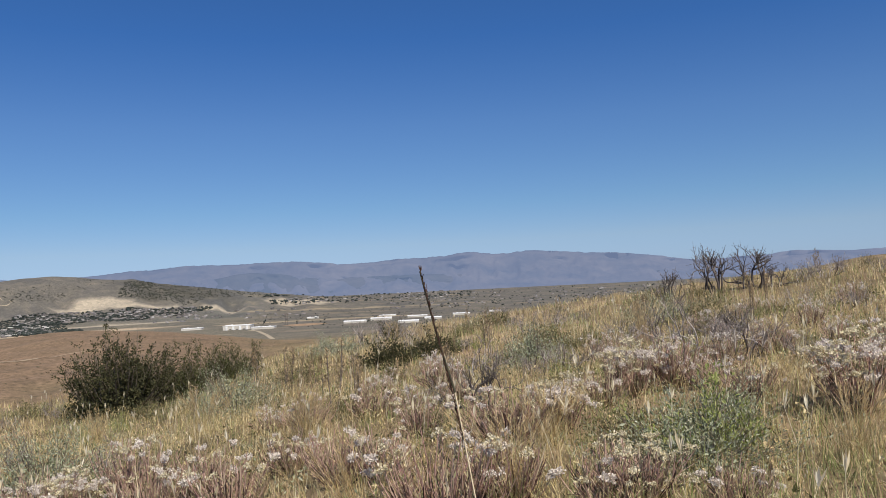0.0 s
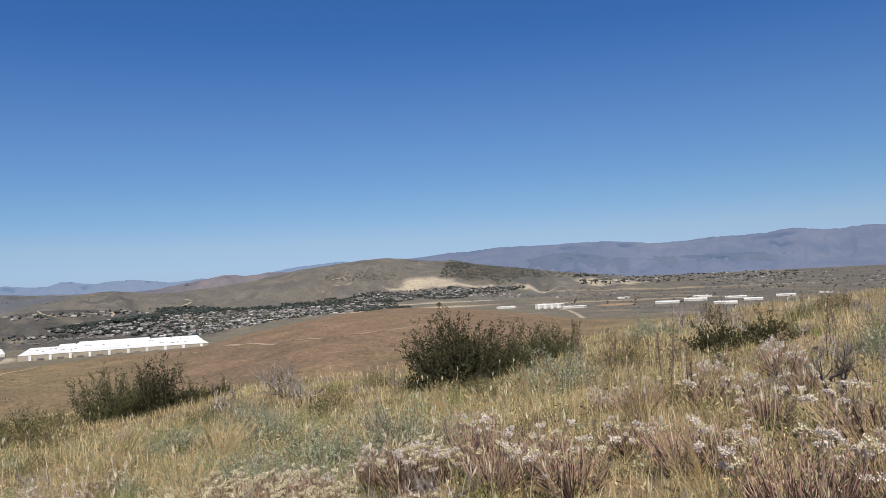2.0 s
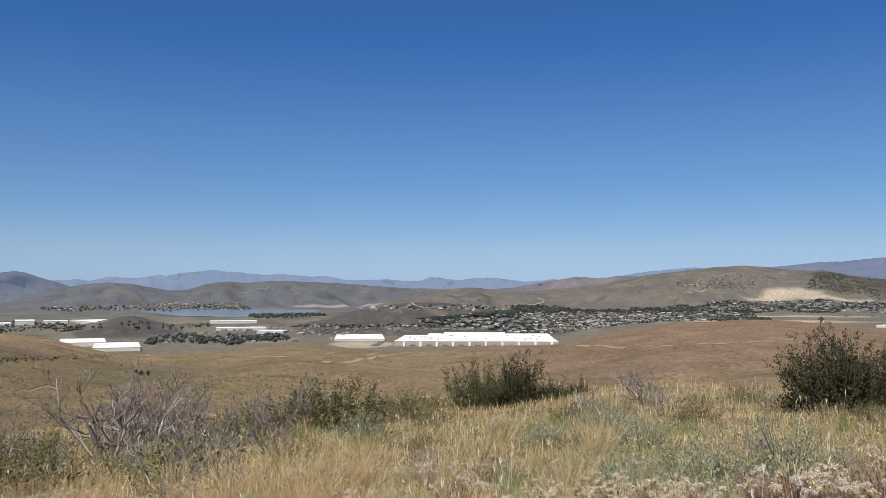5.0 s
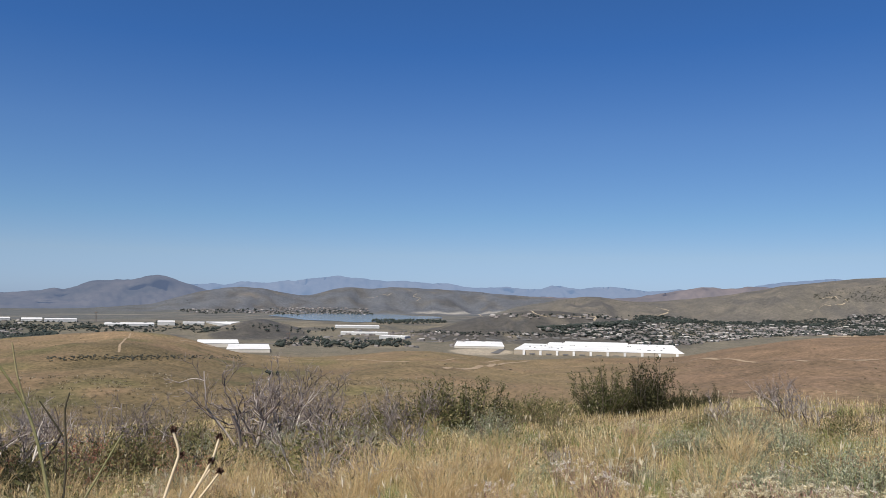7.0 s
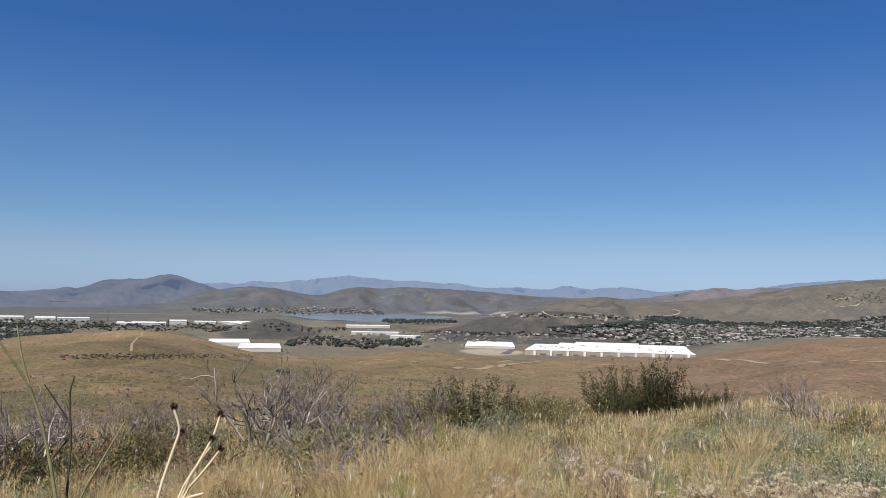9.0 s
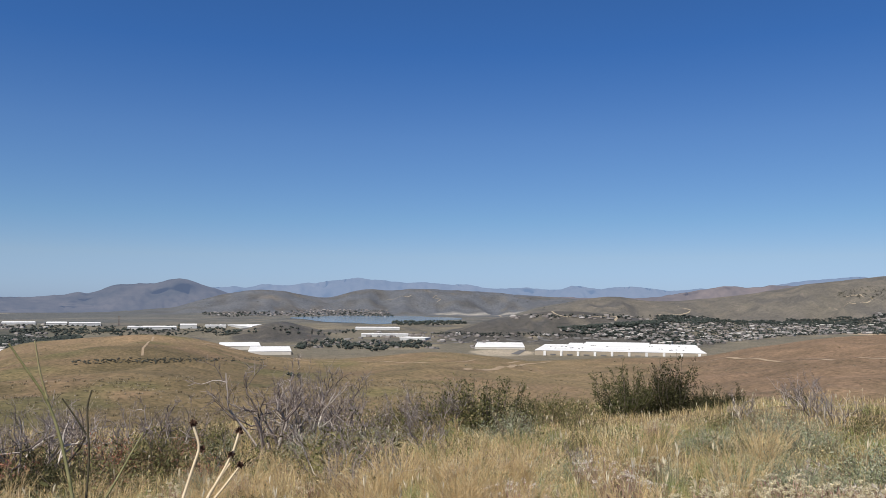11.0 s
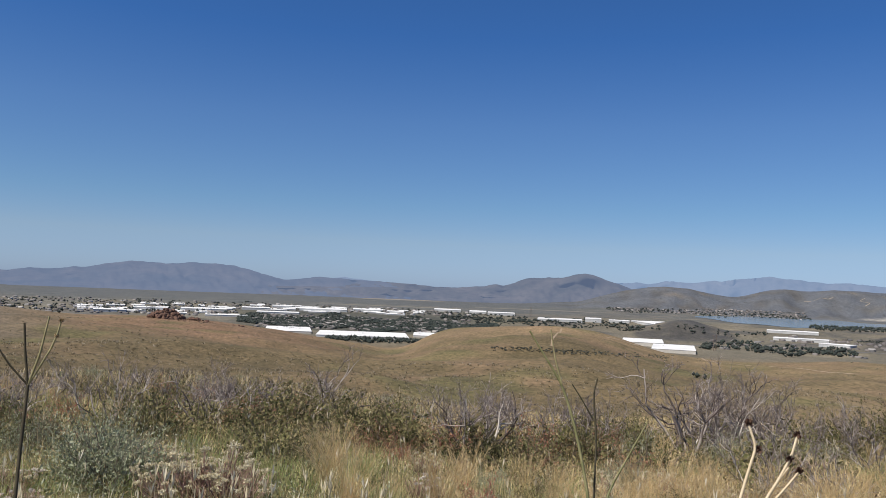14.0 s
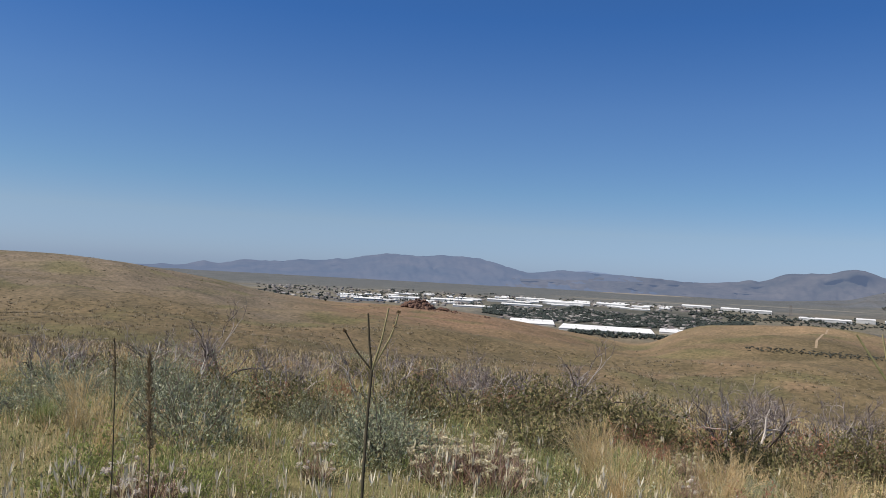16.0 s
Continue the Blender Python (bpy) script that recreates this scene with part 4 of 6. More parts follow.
def lumpy_crowns(name, spots, label, material, category="trees", low=0.0, seed=1):
    """Many small uneven crowns: each a handful of leaf-clump lumps on a short stem. spots: x, y, width, height."""
    rs = np.random.RandomState(seed)
    g = np.array([(0, 0, 0.9), (1, 0, 0.1), (0, 1, -0.1), (-1, 0, 0.1), (0, -1, -0.1), (0, 0, -0.8)], float)
    f = [(0, 1, 2), (0, 2, 3), (0, 3, 4), (0, 4, 1), (5, 2, 1), (5, 3, 2), (5, 4, 3), (5, 1, 4)]
    sp = np.array(spots)
    sp = np.repeat(np.column_stack([sp, surf(sp[:, 0], sp[:, 1])]), np.where(sp[:, 2] > 8, 3, 2), 0)
    n = len(sp)
    size = sp[:, [2, 2, 3]]
    o = rs.uniform(-0.42, 0.42, (n, 3)) * size * (1, 1, 0.45)
    q = g[None] * rs.uniform(0.75, 1.3, (n, 6, 1)) * (size * rs.uniform(0.26, 0.5, (n, 1)))[:, None]
    a = rs.uniform(0, 6.28, (n, 1))
    c, d = np.cos(a), np.sin(a)
    q = np.stack([q[..., 0] * c - q[..., 1] * d, q[..., 0] * d + q[..., 1] * c, q[..., 2]], -1)
    q = q + np.column_stack([sp[:, 0] + o[:, 0], sp[:, 1] + o[:, 1], sp[:, 4] + sp[:, 3] * 0.45 + low + o[:, 2]])[:, None]
    faces = (np.array(f)[None] + 6 * np.arange(n)[:, None, None]).reshape(-1, 3)
    tagged(put(name, raw_mesh(name, q.reshape(-1, 3), faces, material, True)), label, category, kind="stuff")


def scatter(rs, a0, a1, e0, e1, n, w, h, near=1100):
    a = rs.uniform(a0, a1, n)
    u = (a - a0) / (a1 - a0)
    full = 0.3 + 0.7 * np.sin(np.pi * u) ** 0.5 * (0.75 + 0.25 * np.sin(a * 2.3 + a0))
    e = (e0 + e1) / 2 + (e1 - e0) * (rs.uniform(-0.5, 0.5, n) * full + 0.12 * np.sin(a * 1.1 + e0 * 9))
    x, y, _z = land_many(a, e, near)
    s = 0.7 * rs.uniform(0.5, 1.45, n)
    return list(zip(x, y, w * s, h * s))


rs = np.random.RandomState(8)
a = rs.uniform(25, 47.5, 3000)
x, y, _z = land_many(a, town_edge(a, rs.uniform(0, 1, 3000)), 1100)
s = rs.uniform(0.5, 1.3, 3000)
town_trees = list(zip(x, y, 6.2 * s, 4.2 * s))
a = rs.uniform(29, 47.8, 1500)
x, y, _z = land_many(a, town_edge(a, rs.normal(0.97, 0.05, 1500)), 1100)
s = rs.uniform(0.5, 1.3, 1500)
town_trees += list(zip(x, y, 7.5 * s, 5 * s))
town_trees += scatter(rs, 37.5, 41.2, -1.35, -.75, 420, 10, 7) + scatter(rs, 20, 33, -1.3, -.75, 1000, 9, 5) + scatter(rs, 16, 28, -1.05, -.42, 950, 9, 5) + scatter(rs, 24, 30, -1.9, -1.5, 300, 9, 6)
town_trees += scatter(rs, 56.8, 66.2, -3.45, -2.8, 230, 10, 9) + scatter(rs, 54.3, 59.5, -1.7, -1.35, 260, 9, 9) + scatter(rs, 59.5, 72.5, -1.15, -.75, 380, 9, 8) + scatter(rs, 62, 72, -2.4, -1.9, 60, 9, 8)
town_trees += scatter(rs, 80, 98, -3.3, -2.15, 6500, 8.5, 5) + scatter(rs, 76, 84, -2.2, -1.9, 220, 8, 6) + scatter(rs, -20, 4, -1.6, -.3, 420, 8, 6) + scatter(rs, 84.6, 92, -4.05, -3.68, 300, 6, 7) + scatter(rs, 80, 114, -2.0, -1.5, 420, 9, 5) + scatter(rs, 98, 114, -2.5, -1.9, 160, 8, 8)
town_trees += scatter(rs, -2, 12, -.8, -.15, 260, 11, 8) + scatter(rs, 3, 14, -.12, .0, 60, 14, 8) + scatter(rs, 38, 50, -1.1, -.8, 90, 8, 7) + scatter(rs, 0, 14, -2.4, -1.4, 60, 6, 6)
town_trees += scatter(rs, 70, 84, -2.5, -1.7, 330, 9, 6) + scatter(rs, 46, 57, -2.4, -2.1, 220, 6, 4) + scatter(rs, 59.6, 66.6, -1.0, -.55, 260, 7, 4)
lumpy_crowns("valley_trees", town_trees, "dark green shade trees filling the valley towns", TREE_LEAF)
knob_scrub = scatter(rs, 11.5, 21.8, -.25, 1.35, 1700, 6, 4.2, 1800) + scatter(rs, 25, 30, .2, 1.1, 260, 5, 4, 1800) + scatter(rs, 22, 27, .9, 1.6, 60, 5, 4, 1800) + scatter(rs, 19.6, 21.5, .85, 1.55, 320, 6, 5, 1800) + scatter(rs, 40, 80, -.6, .7, 700, 5, 2.5, 2600)
knob_scrub += scatter(rs, -22, 14, -2.7, -1.0, 700, 4.5, 2.4, 1000)
lumpy_crowns("hill_junipers", knob_scrub, "scattered dark junipers on far hillsides", JUNIPER, seed=2)


def utility_pole(x, y, high, arms=True, label="dark wooden two-post power line structure"):
    ob = thing("utility_pole", x, y, label, "power pole", "power line poles", 25)
    for o in (-2.2, 2.2):
        bm = bmesh.new()
        bmesh.ops.create_cone(bm, cap_ends=True, segments=8, radius1=0.55, radius2=0.4, depth=high)
        bmesh.ops.translate(bm, vec=(o, 0, high / 2), verts=bm.verts)
        part("post", bm, POLE_WOOD, ob)
    bm = bmesh.new()
    box_into(bm, 0, 0, high * 0.9, 11, 0.7, 0.7, 0.08)
    part("crossarm", bm, POLE_WOOD, ob)


for az, el, high in ((11.0, -2.07, 24), (65.3, -3.4, 26), (77.7, -1.7, 24)):
    utility_pole(*seen(az, el, 700), high)


# ---------------------------------------------------------------- the brown hills beyond the gully
def rock_mesh(rs, size):
    """A broken, blocky boulder: a coarse ball pushed in by a few flat cuts."""
    bm = bmesh.new()
    bmesh.ops.create_icosphere(bm, subdivisions=2, radius=0.5)
    cuts = [(Vector(rs.normal(size=3)).normalized(), rs.uniform(0.26, 0.42)) for _ in range(9)]
    for v in bm.verts:
        for n, d in cuts:
            over = v.co.dot(n) - d
            if over > 0:
                v.co -= n * over
        v.co = Vector((v.co.x * size[0], v.co.y * size[1], v.co.z * size[2])) * rs.uniform(0.96, 1.04)
    me = bpy.data.meshes.new("boulder")
    bm.to_mesh(me)
    bm.free()
    me.materials.append(ROCK)
    return me


def build_outcrop():
    rs = np.random.RandomState(17)
    kinds = [rock_mesh(rs, rs.uniform(0.9, 1.5, 3)) for _ in range(9)]
    spots = []
    for _ in range(150):
        a, u = rs.uniform(0, 6.28), math.sqrt(rs.uniform(0, 1))
        along_az, deep = math.cos(a) * u, math.sin(a) * u
        high = 3.2 * max(0.0, 1 - u * u) * rs.uniform(0.35, 1.0) * (1 - 0.25 * along_az)
        spots.append((102.75 + along_az * 1.15, 300 + deep * 5, rs.uniform(0.8, 1.7), high, True))
    for _ in range(16):
        spots.append((rs.normal(100.9, 0.2), rs.normal(300, 2), rs.uniform(0.7, 1.5), 0.35, True))
    for _ in range(60):
        spots.append((rs.uniform(97.4, 102.6), rs.uniform(285, 312), rs.uniform(0.35, 0.95), 0.0, False))
    for k, (az, r, s, high, main) in enumerate(spots):
        x, y = -r * math.sin(radians(az)), r * math.cos(radians(az))
        ob = put("boulder", kinds[k % 9], m=pose(x, y, float(ground_z(x, y)) + 0.16 * s + high, rs.uniform(-40, 40), rs.uniform(-40, 40), rs.uniform(0, 360)) @ Matrix.Scale(s, 4))
        tagged(ob, "rusty red boulder in a hilltop outcrop" if main else "loose rusty red boulder on a bare slope", "boulder", "outcrop boulders")


build_outcrop()
rs = np.random.RandomState(23)
scrub = []
for n, a0, a1, r0, r1, w, h in ((2200, 50, 134, 140, 330, 0.5, 0.26), (1200, 10, 50, 100, 330, 0.5, 0.26), (1000, 104, 134, 130, 300, 0.6, 0.3), (600, 88, 112, 140, 300, 0.5, 0.26), (160, 40, 76, 220, 420, 1.0, 0.5)):
    az, r = np.radians(rs.uniform(a0, a1, n)), np.sqrt(rs.uniform(r0 * r0, r1 * r1, n))
    s = 0.8 * rs.uniform(0.3, 1.2, n) ** 1.6
    scrub += list(zip(-r * np.sin(az), r * np.cos(az), w * s, h * s))
x, y, _z = land_many(rs.uniform(68, 80.5, 260), rs.normal(-4.05, 0.09, 260), 100)
knoll_line = list(zip(x, y, rs.uniform(0.25, 0.9, 260), rs.uniform(0.2, 0.55, 260)))
lumpy_crowns("knoll_scrub", knoll_line, "line of small dark shrubs at the foot of a knoll", JUNIPER, "scrub", seed=9)
lumpy_crowns("hillside_scrub", scrub, "low dry scrub dotted over brown grass slopes", SCRUB, "scrub", seed=4)
lumpy_crowns("lone_junipers", [(*seen(108.2, -2.5, 150), 2.6, 3.0), (*seen(109.2, -2.56, 150), 1.6, 1.2), (*seen(66.8, -5.3, 100), 2.0, 2.0), (*seen(66.2, -5.35, 100), 1.4, 1.6)], "few dark junipers on the bare slope", TREE_LEAF, seed=6)


# ---------------------------------------------------------------- plant building blocks
class Geo:
    """Collects tubes and leaves into one mesh."""

    def __init__(self):
        self.v, self.q, self.t, self.n = [], [], [], 0

    def tube(self, pts, r0, r1, sides=3):
        p = np.asarray(pts, float)
        d = np.gradient(p, axis=0)
        d /= np.linalg.norm(d, axis=1)[:, None] + 1e-9
        up = np.where(np.abs(d[:, 2:3]) > 0.9, [[1.0, 0, 0]], [[0, 0, 1.0]])
        a = np.cross(d, up)
        a /= np.linalg.norm(a, axis=1)[:, None] + 1e-9
        b = np.cross(d, a)
        rr = np.linspace(r0, r1, len(p))[:, None, None]
        th = np.linspace(0, 2 * np.pi, sides, endpoint=False)
        ring = p[:, None] + rr * (np.cos(th)[None, :, None] * a[:, None] + np.sin(th)[None, :, None] * b[:, None])
        k = len(p)
        i, j = np.meshgrid(np.arange(k - 1), np.arange(sides), indexing="ij")
        jn = (j + 1) % sides
        self.q.append(np.stack([i * sides + j, (i + 1) * sides + j, (i + 1) * sides + jn, i * sides + jn], -1).reshape(-1, 4) + self.n)
        self.v.append(ring.reshape(-1, 3))
        self.n += k * sides

    def leaves(self, at, d, length, width, rs, fold=0.25):
        """Pointed leaves as folded diamonds, from arrays of places and directions."""
        at, d = np.asarray(at, float), np.asarray(d, float)
        m = len(at)
        d = d / (np.linalg.norm(d, axis=1)[:, None] + 1e-9)
        side = np.cross(d, rs.normal(size=(m, 3)))
        side /= np.linalg.norm(side, axis=1)[:, None] + 1e-9
        nrm = np.cross(d, side)
        L, W = np.reshape(length, (-1, 1)) * np.ones((m, 1)), np.reshape(width, (-1, 1)) * np.ones((m, 1))
        mid = at + d * L * 0.5
        v = np.stack([at, mid + side * W / 2 + nrm * W * fold, at + d * L, mid - side * W / 2 + nrm * W * fold], 1)
        base = self.n + 4 * np.arange(m)[:, None]
        self.t.append(base + [0, 1, 2])
        self.t.append(base + [0, 2, 3])
        self.v.append(v.reshape(-1, 3))
        self.n += 4 * m

    def blades(self, at, high, lean, width, rs, segs=3, curl=0.5):
        """Grass blades: tapered curved ribbons."""
        at = np.asarray(at, float)
        m = len(at)
        H, Lx, W = (np.reshape(a, (-1, 1)) * np.ones((m, 1)) for a in (high, lean, width))
        ang = rs.uniform(0, 2 * np.pi, (m, 1))
        dx = np.concatenate([np.cos(ang), np.sin(ang)], 1)
        tw = ang + np.pi / 2 + rs.uniform(-0.7, 0.7, (m, 1))
        sx = np.concatenate([np.cos(tw), np.sin(tw), np.zeros((m, 1))], 1)
        rows = []
        for k in range(segs + 1):
            u = k / segs
            c = at.copy()
            c[:, :2] += dx * Lx * H * (u * (1 - curl) + curl * u * u * u ** 0.3)
            c[:, 2:] += H * (u - 0.35 * Lx * u * u)
            w = W * (1 - u) ** 0.7 * 0.5
            if k == segs:
                rows.append(c[:, None])
            else:
                rows.append(np.stack([c - sx * w, c + sx * w], 1))
        per = 2 * segs + 1
        v = np.concatenate(rows, 1)
        base = self.n + per * np.arange(m)[:, None]
        for k in range(segs - 1):
            self.q.append(base + [2 * k, 2 * k + 1, 2 * k + 3, 2 * k + 2])
        self.t.append(base + [2 * segs - 2, 2 * segs - 1, 2 * segs])
        self.v.append(v.reshape(-1, 3))
        self.n += per * m

    def mesh(self, name, material):
        groups = []
        if self.q:
            groups.append(np.concatenate(self.q))
        if self.t:
            groups.append(np.concatenate(self.t))
        return raw_mesh(name, np.concatenate(self.v), groups, material)


def curve_points(a, b, sag, n=4):
    """Points from a to b, bowed sideways by sag."""
    a, b = np.asarray(a, float), np.asarray(b, float)
    u = np.linspace(0, 1, n)[:, None]
    return a + (b - a) * u + np.asarray(sag, float) * (4 * u * (1 - u))


def kit(name, pieces, label, category, group):
    """The first specimen of a plant: an empty with its parts, far below sight until copied to its places."""
    return dict(name=name, pieces=pieces, label=label, category=category, group=group)


JOINED = ("stem_clump", "foliage", "flower_mass", "branchwork", "twig_tangle", "grass_bunch", "plume")


def grow(k, x, y, size=1.0, turn=0.0, wide=1.0, label=""):
    ob = new(k["name"])
    ob.empty_display_size = 0.1
    ob.matrix_basis = pose(x, y, float(ground_z(x, y)) - 0.02, 0, 0, turn) @ Matrix.Diagonal((size * wide, size * wide, size, 1))
    tagged(ob, label or k["label"], k["category"], k["group"])
    for pname, me, plabel, *where in k["pieces"]:
        o = put(pname, me, ob, plabel, where[0] if where else None)
        if pname in JOINED:
            o["kind"] = "stuff"
    return ob


def puff_mesh(rs, puff, mat):
    """One head: a flat-topped bunch of fuzzy bristle balls, or a tight bunch of small buds."""
    g = Geo()
    for c in [(0, 0, 0)] + [(*rs.normal(0, 0.013, 2), rs.uniform(-0.012, 0.004)) for _ in range(4)]:
        m = 26 if puff else 16
        dv = rs.normal(size=(m, 3)) + [0, 0, 0.6 if puff else 0.9]
        out = dv / np.linalg.norm(dv, axis=1)[:, None] * rs.uniform(0.002, 0.013, (m, 1)) * (1, 1, 0.85)
        g.leaves(np.array(c) + out, rs.normal(size=(m, 3)) + out * 70, rs.uniform(0.007, 0.012, m), rs.uniform(0.005, 0.0085, m), rs)
    return g.mesh("flower_head", mat)


def flower_kit(seed, stems=52, high=0.42, spread=0.3, puff=True, single=True, label="", full=3):
    rs = np.random.RandomState(seed)
    g, lv, shade_core = Geo(), Geo(), Geo()
    mat = FLUFF if puff else CREAM
    # extra dark stems low inside, added as the shrub's inner shade
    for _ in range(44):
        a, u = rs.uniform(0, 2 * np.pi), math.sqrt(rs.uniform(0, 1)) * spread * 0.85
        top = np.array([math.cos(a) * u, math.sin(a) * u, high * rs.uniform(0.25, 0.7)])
        shade_core.tube(curve_points(top * (0.3, 0.3, 0), top, rs.normal(0, 0.015, 3), 3), 0.005, 0.0025)
    heads = [puff_mesh(rs, puff, mat) for _ in range(2)] + [puff_mesh(rs, False, CREAM) for _ in range(2)]
    spots = []
    for k in range(stems):
        a, u = rs.uniform(0, 2 * np.pi), math.sqrt(rs.uniform(0, 1))
        top = np.array([math.cos(a) * u * spread, math.sin(a) * u * spread, high * rs.uniform(0.6, 1.05) * (1 - 0.25 * u * u)])
        foot = np.array([top[0] * 0.3, top[1] * 0.3, 0])
        g.tube(curve_points(foot, top, rs.normal(0, 0.012, 3) + [top[0] * 0.1, top[1] * 0.1, 0], 4), 0.0042, 0.0026)
        for _b in range(2):
            e = top * (0.8, 0.8, 0.75) + rs.normal(0, 0.03, 3)
            g.tube(curve_points(foot + (top - foot) * 0.4, e, rs.normal(0, 0.006, 3), 3), 0.0026, 0.0015)
        m = 22
        s = rs.uniform(0.1, 0.95, m)[:, None]
        at = foot + (top - foot) * s + rs.normal(0, 0.008, (m, 3))
        lv.leaves(at, np.concatenate([rs.normal(0, 0.5, (m, 2)), rs.uniform(0.4, 1, (m, 1))], 1), rs.uniform(0.025, 0.05, m), rs.uniform(0.004, 0.009, m), rs)
        if k % 5 < full and (not puff or full > 3 or math.sin(2 * a + seed) > -0.35):
            spots.append((top + [0, 0, 0.008], rs.uniform(0.85, 1.55) * (1.15 if puff else 0.95), rs.uniform(0, 360)))
    pieces = [("twig_tangle", shade_core.mesh("twig_tangle", SHADE_STEM), "dark old stems"), ("stem_clump", g.mesh("stem_clump", PINK_STEM), "thin reddish stems"), ("foliage", lv.mesh("foliage", SHRUB_LEAF), "narrow dry leaves")]
    text = "fluffy white seed head" if puff else "cluster of cream flower buds"
    if single:
        for k, (p, s, a) in enumerate(spots):
            pieces.append(("flower_head", heads[k % 4], text, Matrix.Translation(p) @ pose(0, 0, 0, 0, 0, a) @ Matrix.Scale(s, 4)))
    else:
        hd = Geo()
        for p, s, a in spots:
            m = 22
            hd.leaves(np.array(p) + rs.normal(0, 0.012, (m, 3)), rs.normal(size=(m, 3)) + [0, 0, 0.5], s * rs.uniform(0.012, 0.024, m), rs.uniform(0.005, 0.009, m), rs)
        pieces.append(("flower_mass", hd.mesh("flower_mass", mat), text + "s"))
    return kit("flowering_shrub", pieces, label or "low shrub with pinkish stems and fluffy white seed heads", "shrub", "flowering shrubs")


def dome(rs, m, wide, high, inner=0.45):
    a, u = rs.uniform(0, 2 * np.pi, m), rs.uniform(-0.15, 1, m)
    r = rs.uniform(inner, 1, m) ** 0.5
    s = np.sqrt(np.maximum(0, 1 - np.clip(u, 0, 1) ** 2)) * r
    lump = 1 + 0.22 * np.sin(3 * a + 2) + 0.12 * np.sin(7 * a + 1) + 0.15 * np.sin(5 * u * 3 + a)
    return np.stack([np.cos(a) * s * wide * lump, np.sin(a) * s * wide * lump, np.maximum(0.03, u * r * high * (0.8 + 0.25 * np.sin(4 * a)))], 1)


def bush_kit(name, seed, wide, high, leaves, leaf_len, leaf_wid, leaf_mat, label, category, group, stems=16, upright=0.6, bark=None, sprays=0, fill=0):
    """A leafy shrub: branches from the base and leaves in clumps along many twigs."""
    rs = np.random.RandomState(seed)
    g, lv = Geo(), Geo()
    tips = dome(rs, stems * 5, wide, high, 0.55)
    for p in tips[::3]:
        foot = np.array([p[0] * 0.12, p[1] * 0.12, 0])
        g.tube(curve_points(foot, p, rs.normal(0, 0.05 * high, 3), 3), 0.009 * high, 0.003 * high)
    if sprays:
        tops = tips[rs.randint(0, len(tips), sprays)] * rs.uniform(0.75, 1.1, (sprays, 1))
        per = leaves // sprays
        for n_spray, p in enumerate(tops):
            e = p + np.array([p[0] * 0.25, p[1] * 0.25, 0.3 * high * upright]) * rs.uniform(0.4, 1.2) + rs.normal(0, 0.05 * high, 3)
            if n_spray % 3 == 0:
                g.tube(curve_points(p * 0.6, e, rs.normal(0, 0.02, 3), 3), 0.005 * high, 0.002 * high)
            u = rs.uniform(0, 1.05, per)[:, None]
            at = p * 0.6 + (e - p * 0.6) * u + rs.normal(0, 0.022 * high + 0.012, (per, 3))
            dv = rs.normal(0, 0.6, (per, 3)) + (e - p) / (np.linalg.norm(e - p) + 1e-6) * 0.7 + [0, 0, upright * 0.5]
            lv.leaves(at, dv, leaf_len * rs.uniform(0.6, 1.3, per), leaf_wid * rs.uniform(0.7, 1.3, per), rs)
    else:
        at = dome(rs, leaves, wide, high, 0.35)
        clump = at + rs.normal(0, 0.03 * high, (leaves, 3))
        dv = rs.normal(0, 0.55, (leaves, 3)) + np.stack([at[:, 0] / wide * 0.6, at[:, 1] / wide * 0.6, np.full(leaves, upright)], 1)
        lv.leaves(clump, dv, leaf_len * rs.uniform(0.6, 1.3, leaves), leaf_wid * rs.uniform(0.7, 1.3, leaves), rs)
    if fill:
        at = dome(rs, fill, wide * 0.86, high * 0.8, 0.3)
        lv.leaves(at, rs.normal(0, 0.7, (fill, 3)) + [0, 0, 0.3], leaf_len * 1.5 * rs.uniform(0.6, 1.3, fill), leaf_wid * 1.7 * rs.uniform(0.7, 1.3, fill), rs)
    lv_mesh = lv.mesh("foliage", leaf_mat)
    return kit(name, [("branchwork", g.mesh("branchwork", bark or BARK), ""), ("foliage", lv_mesh, "")], label, category, group)


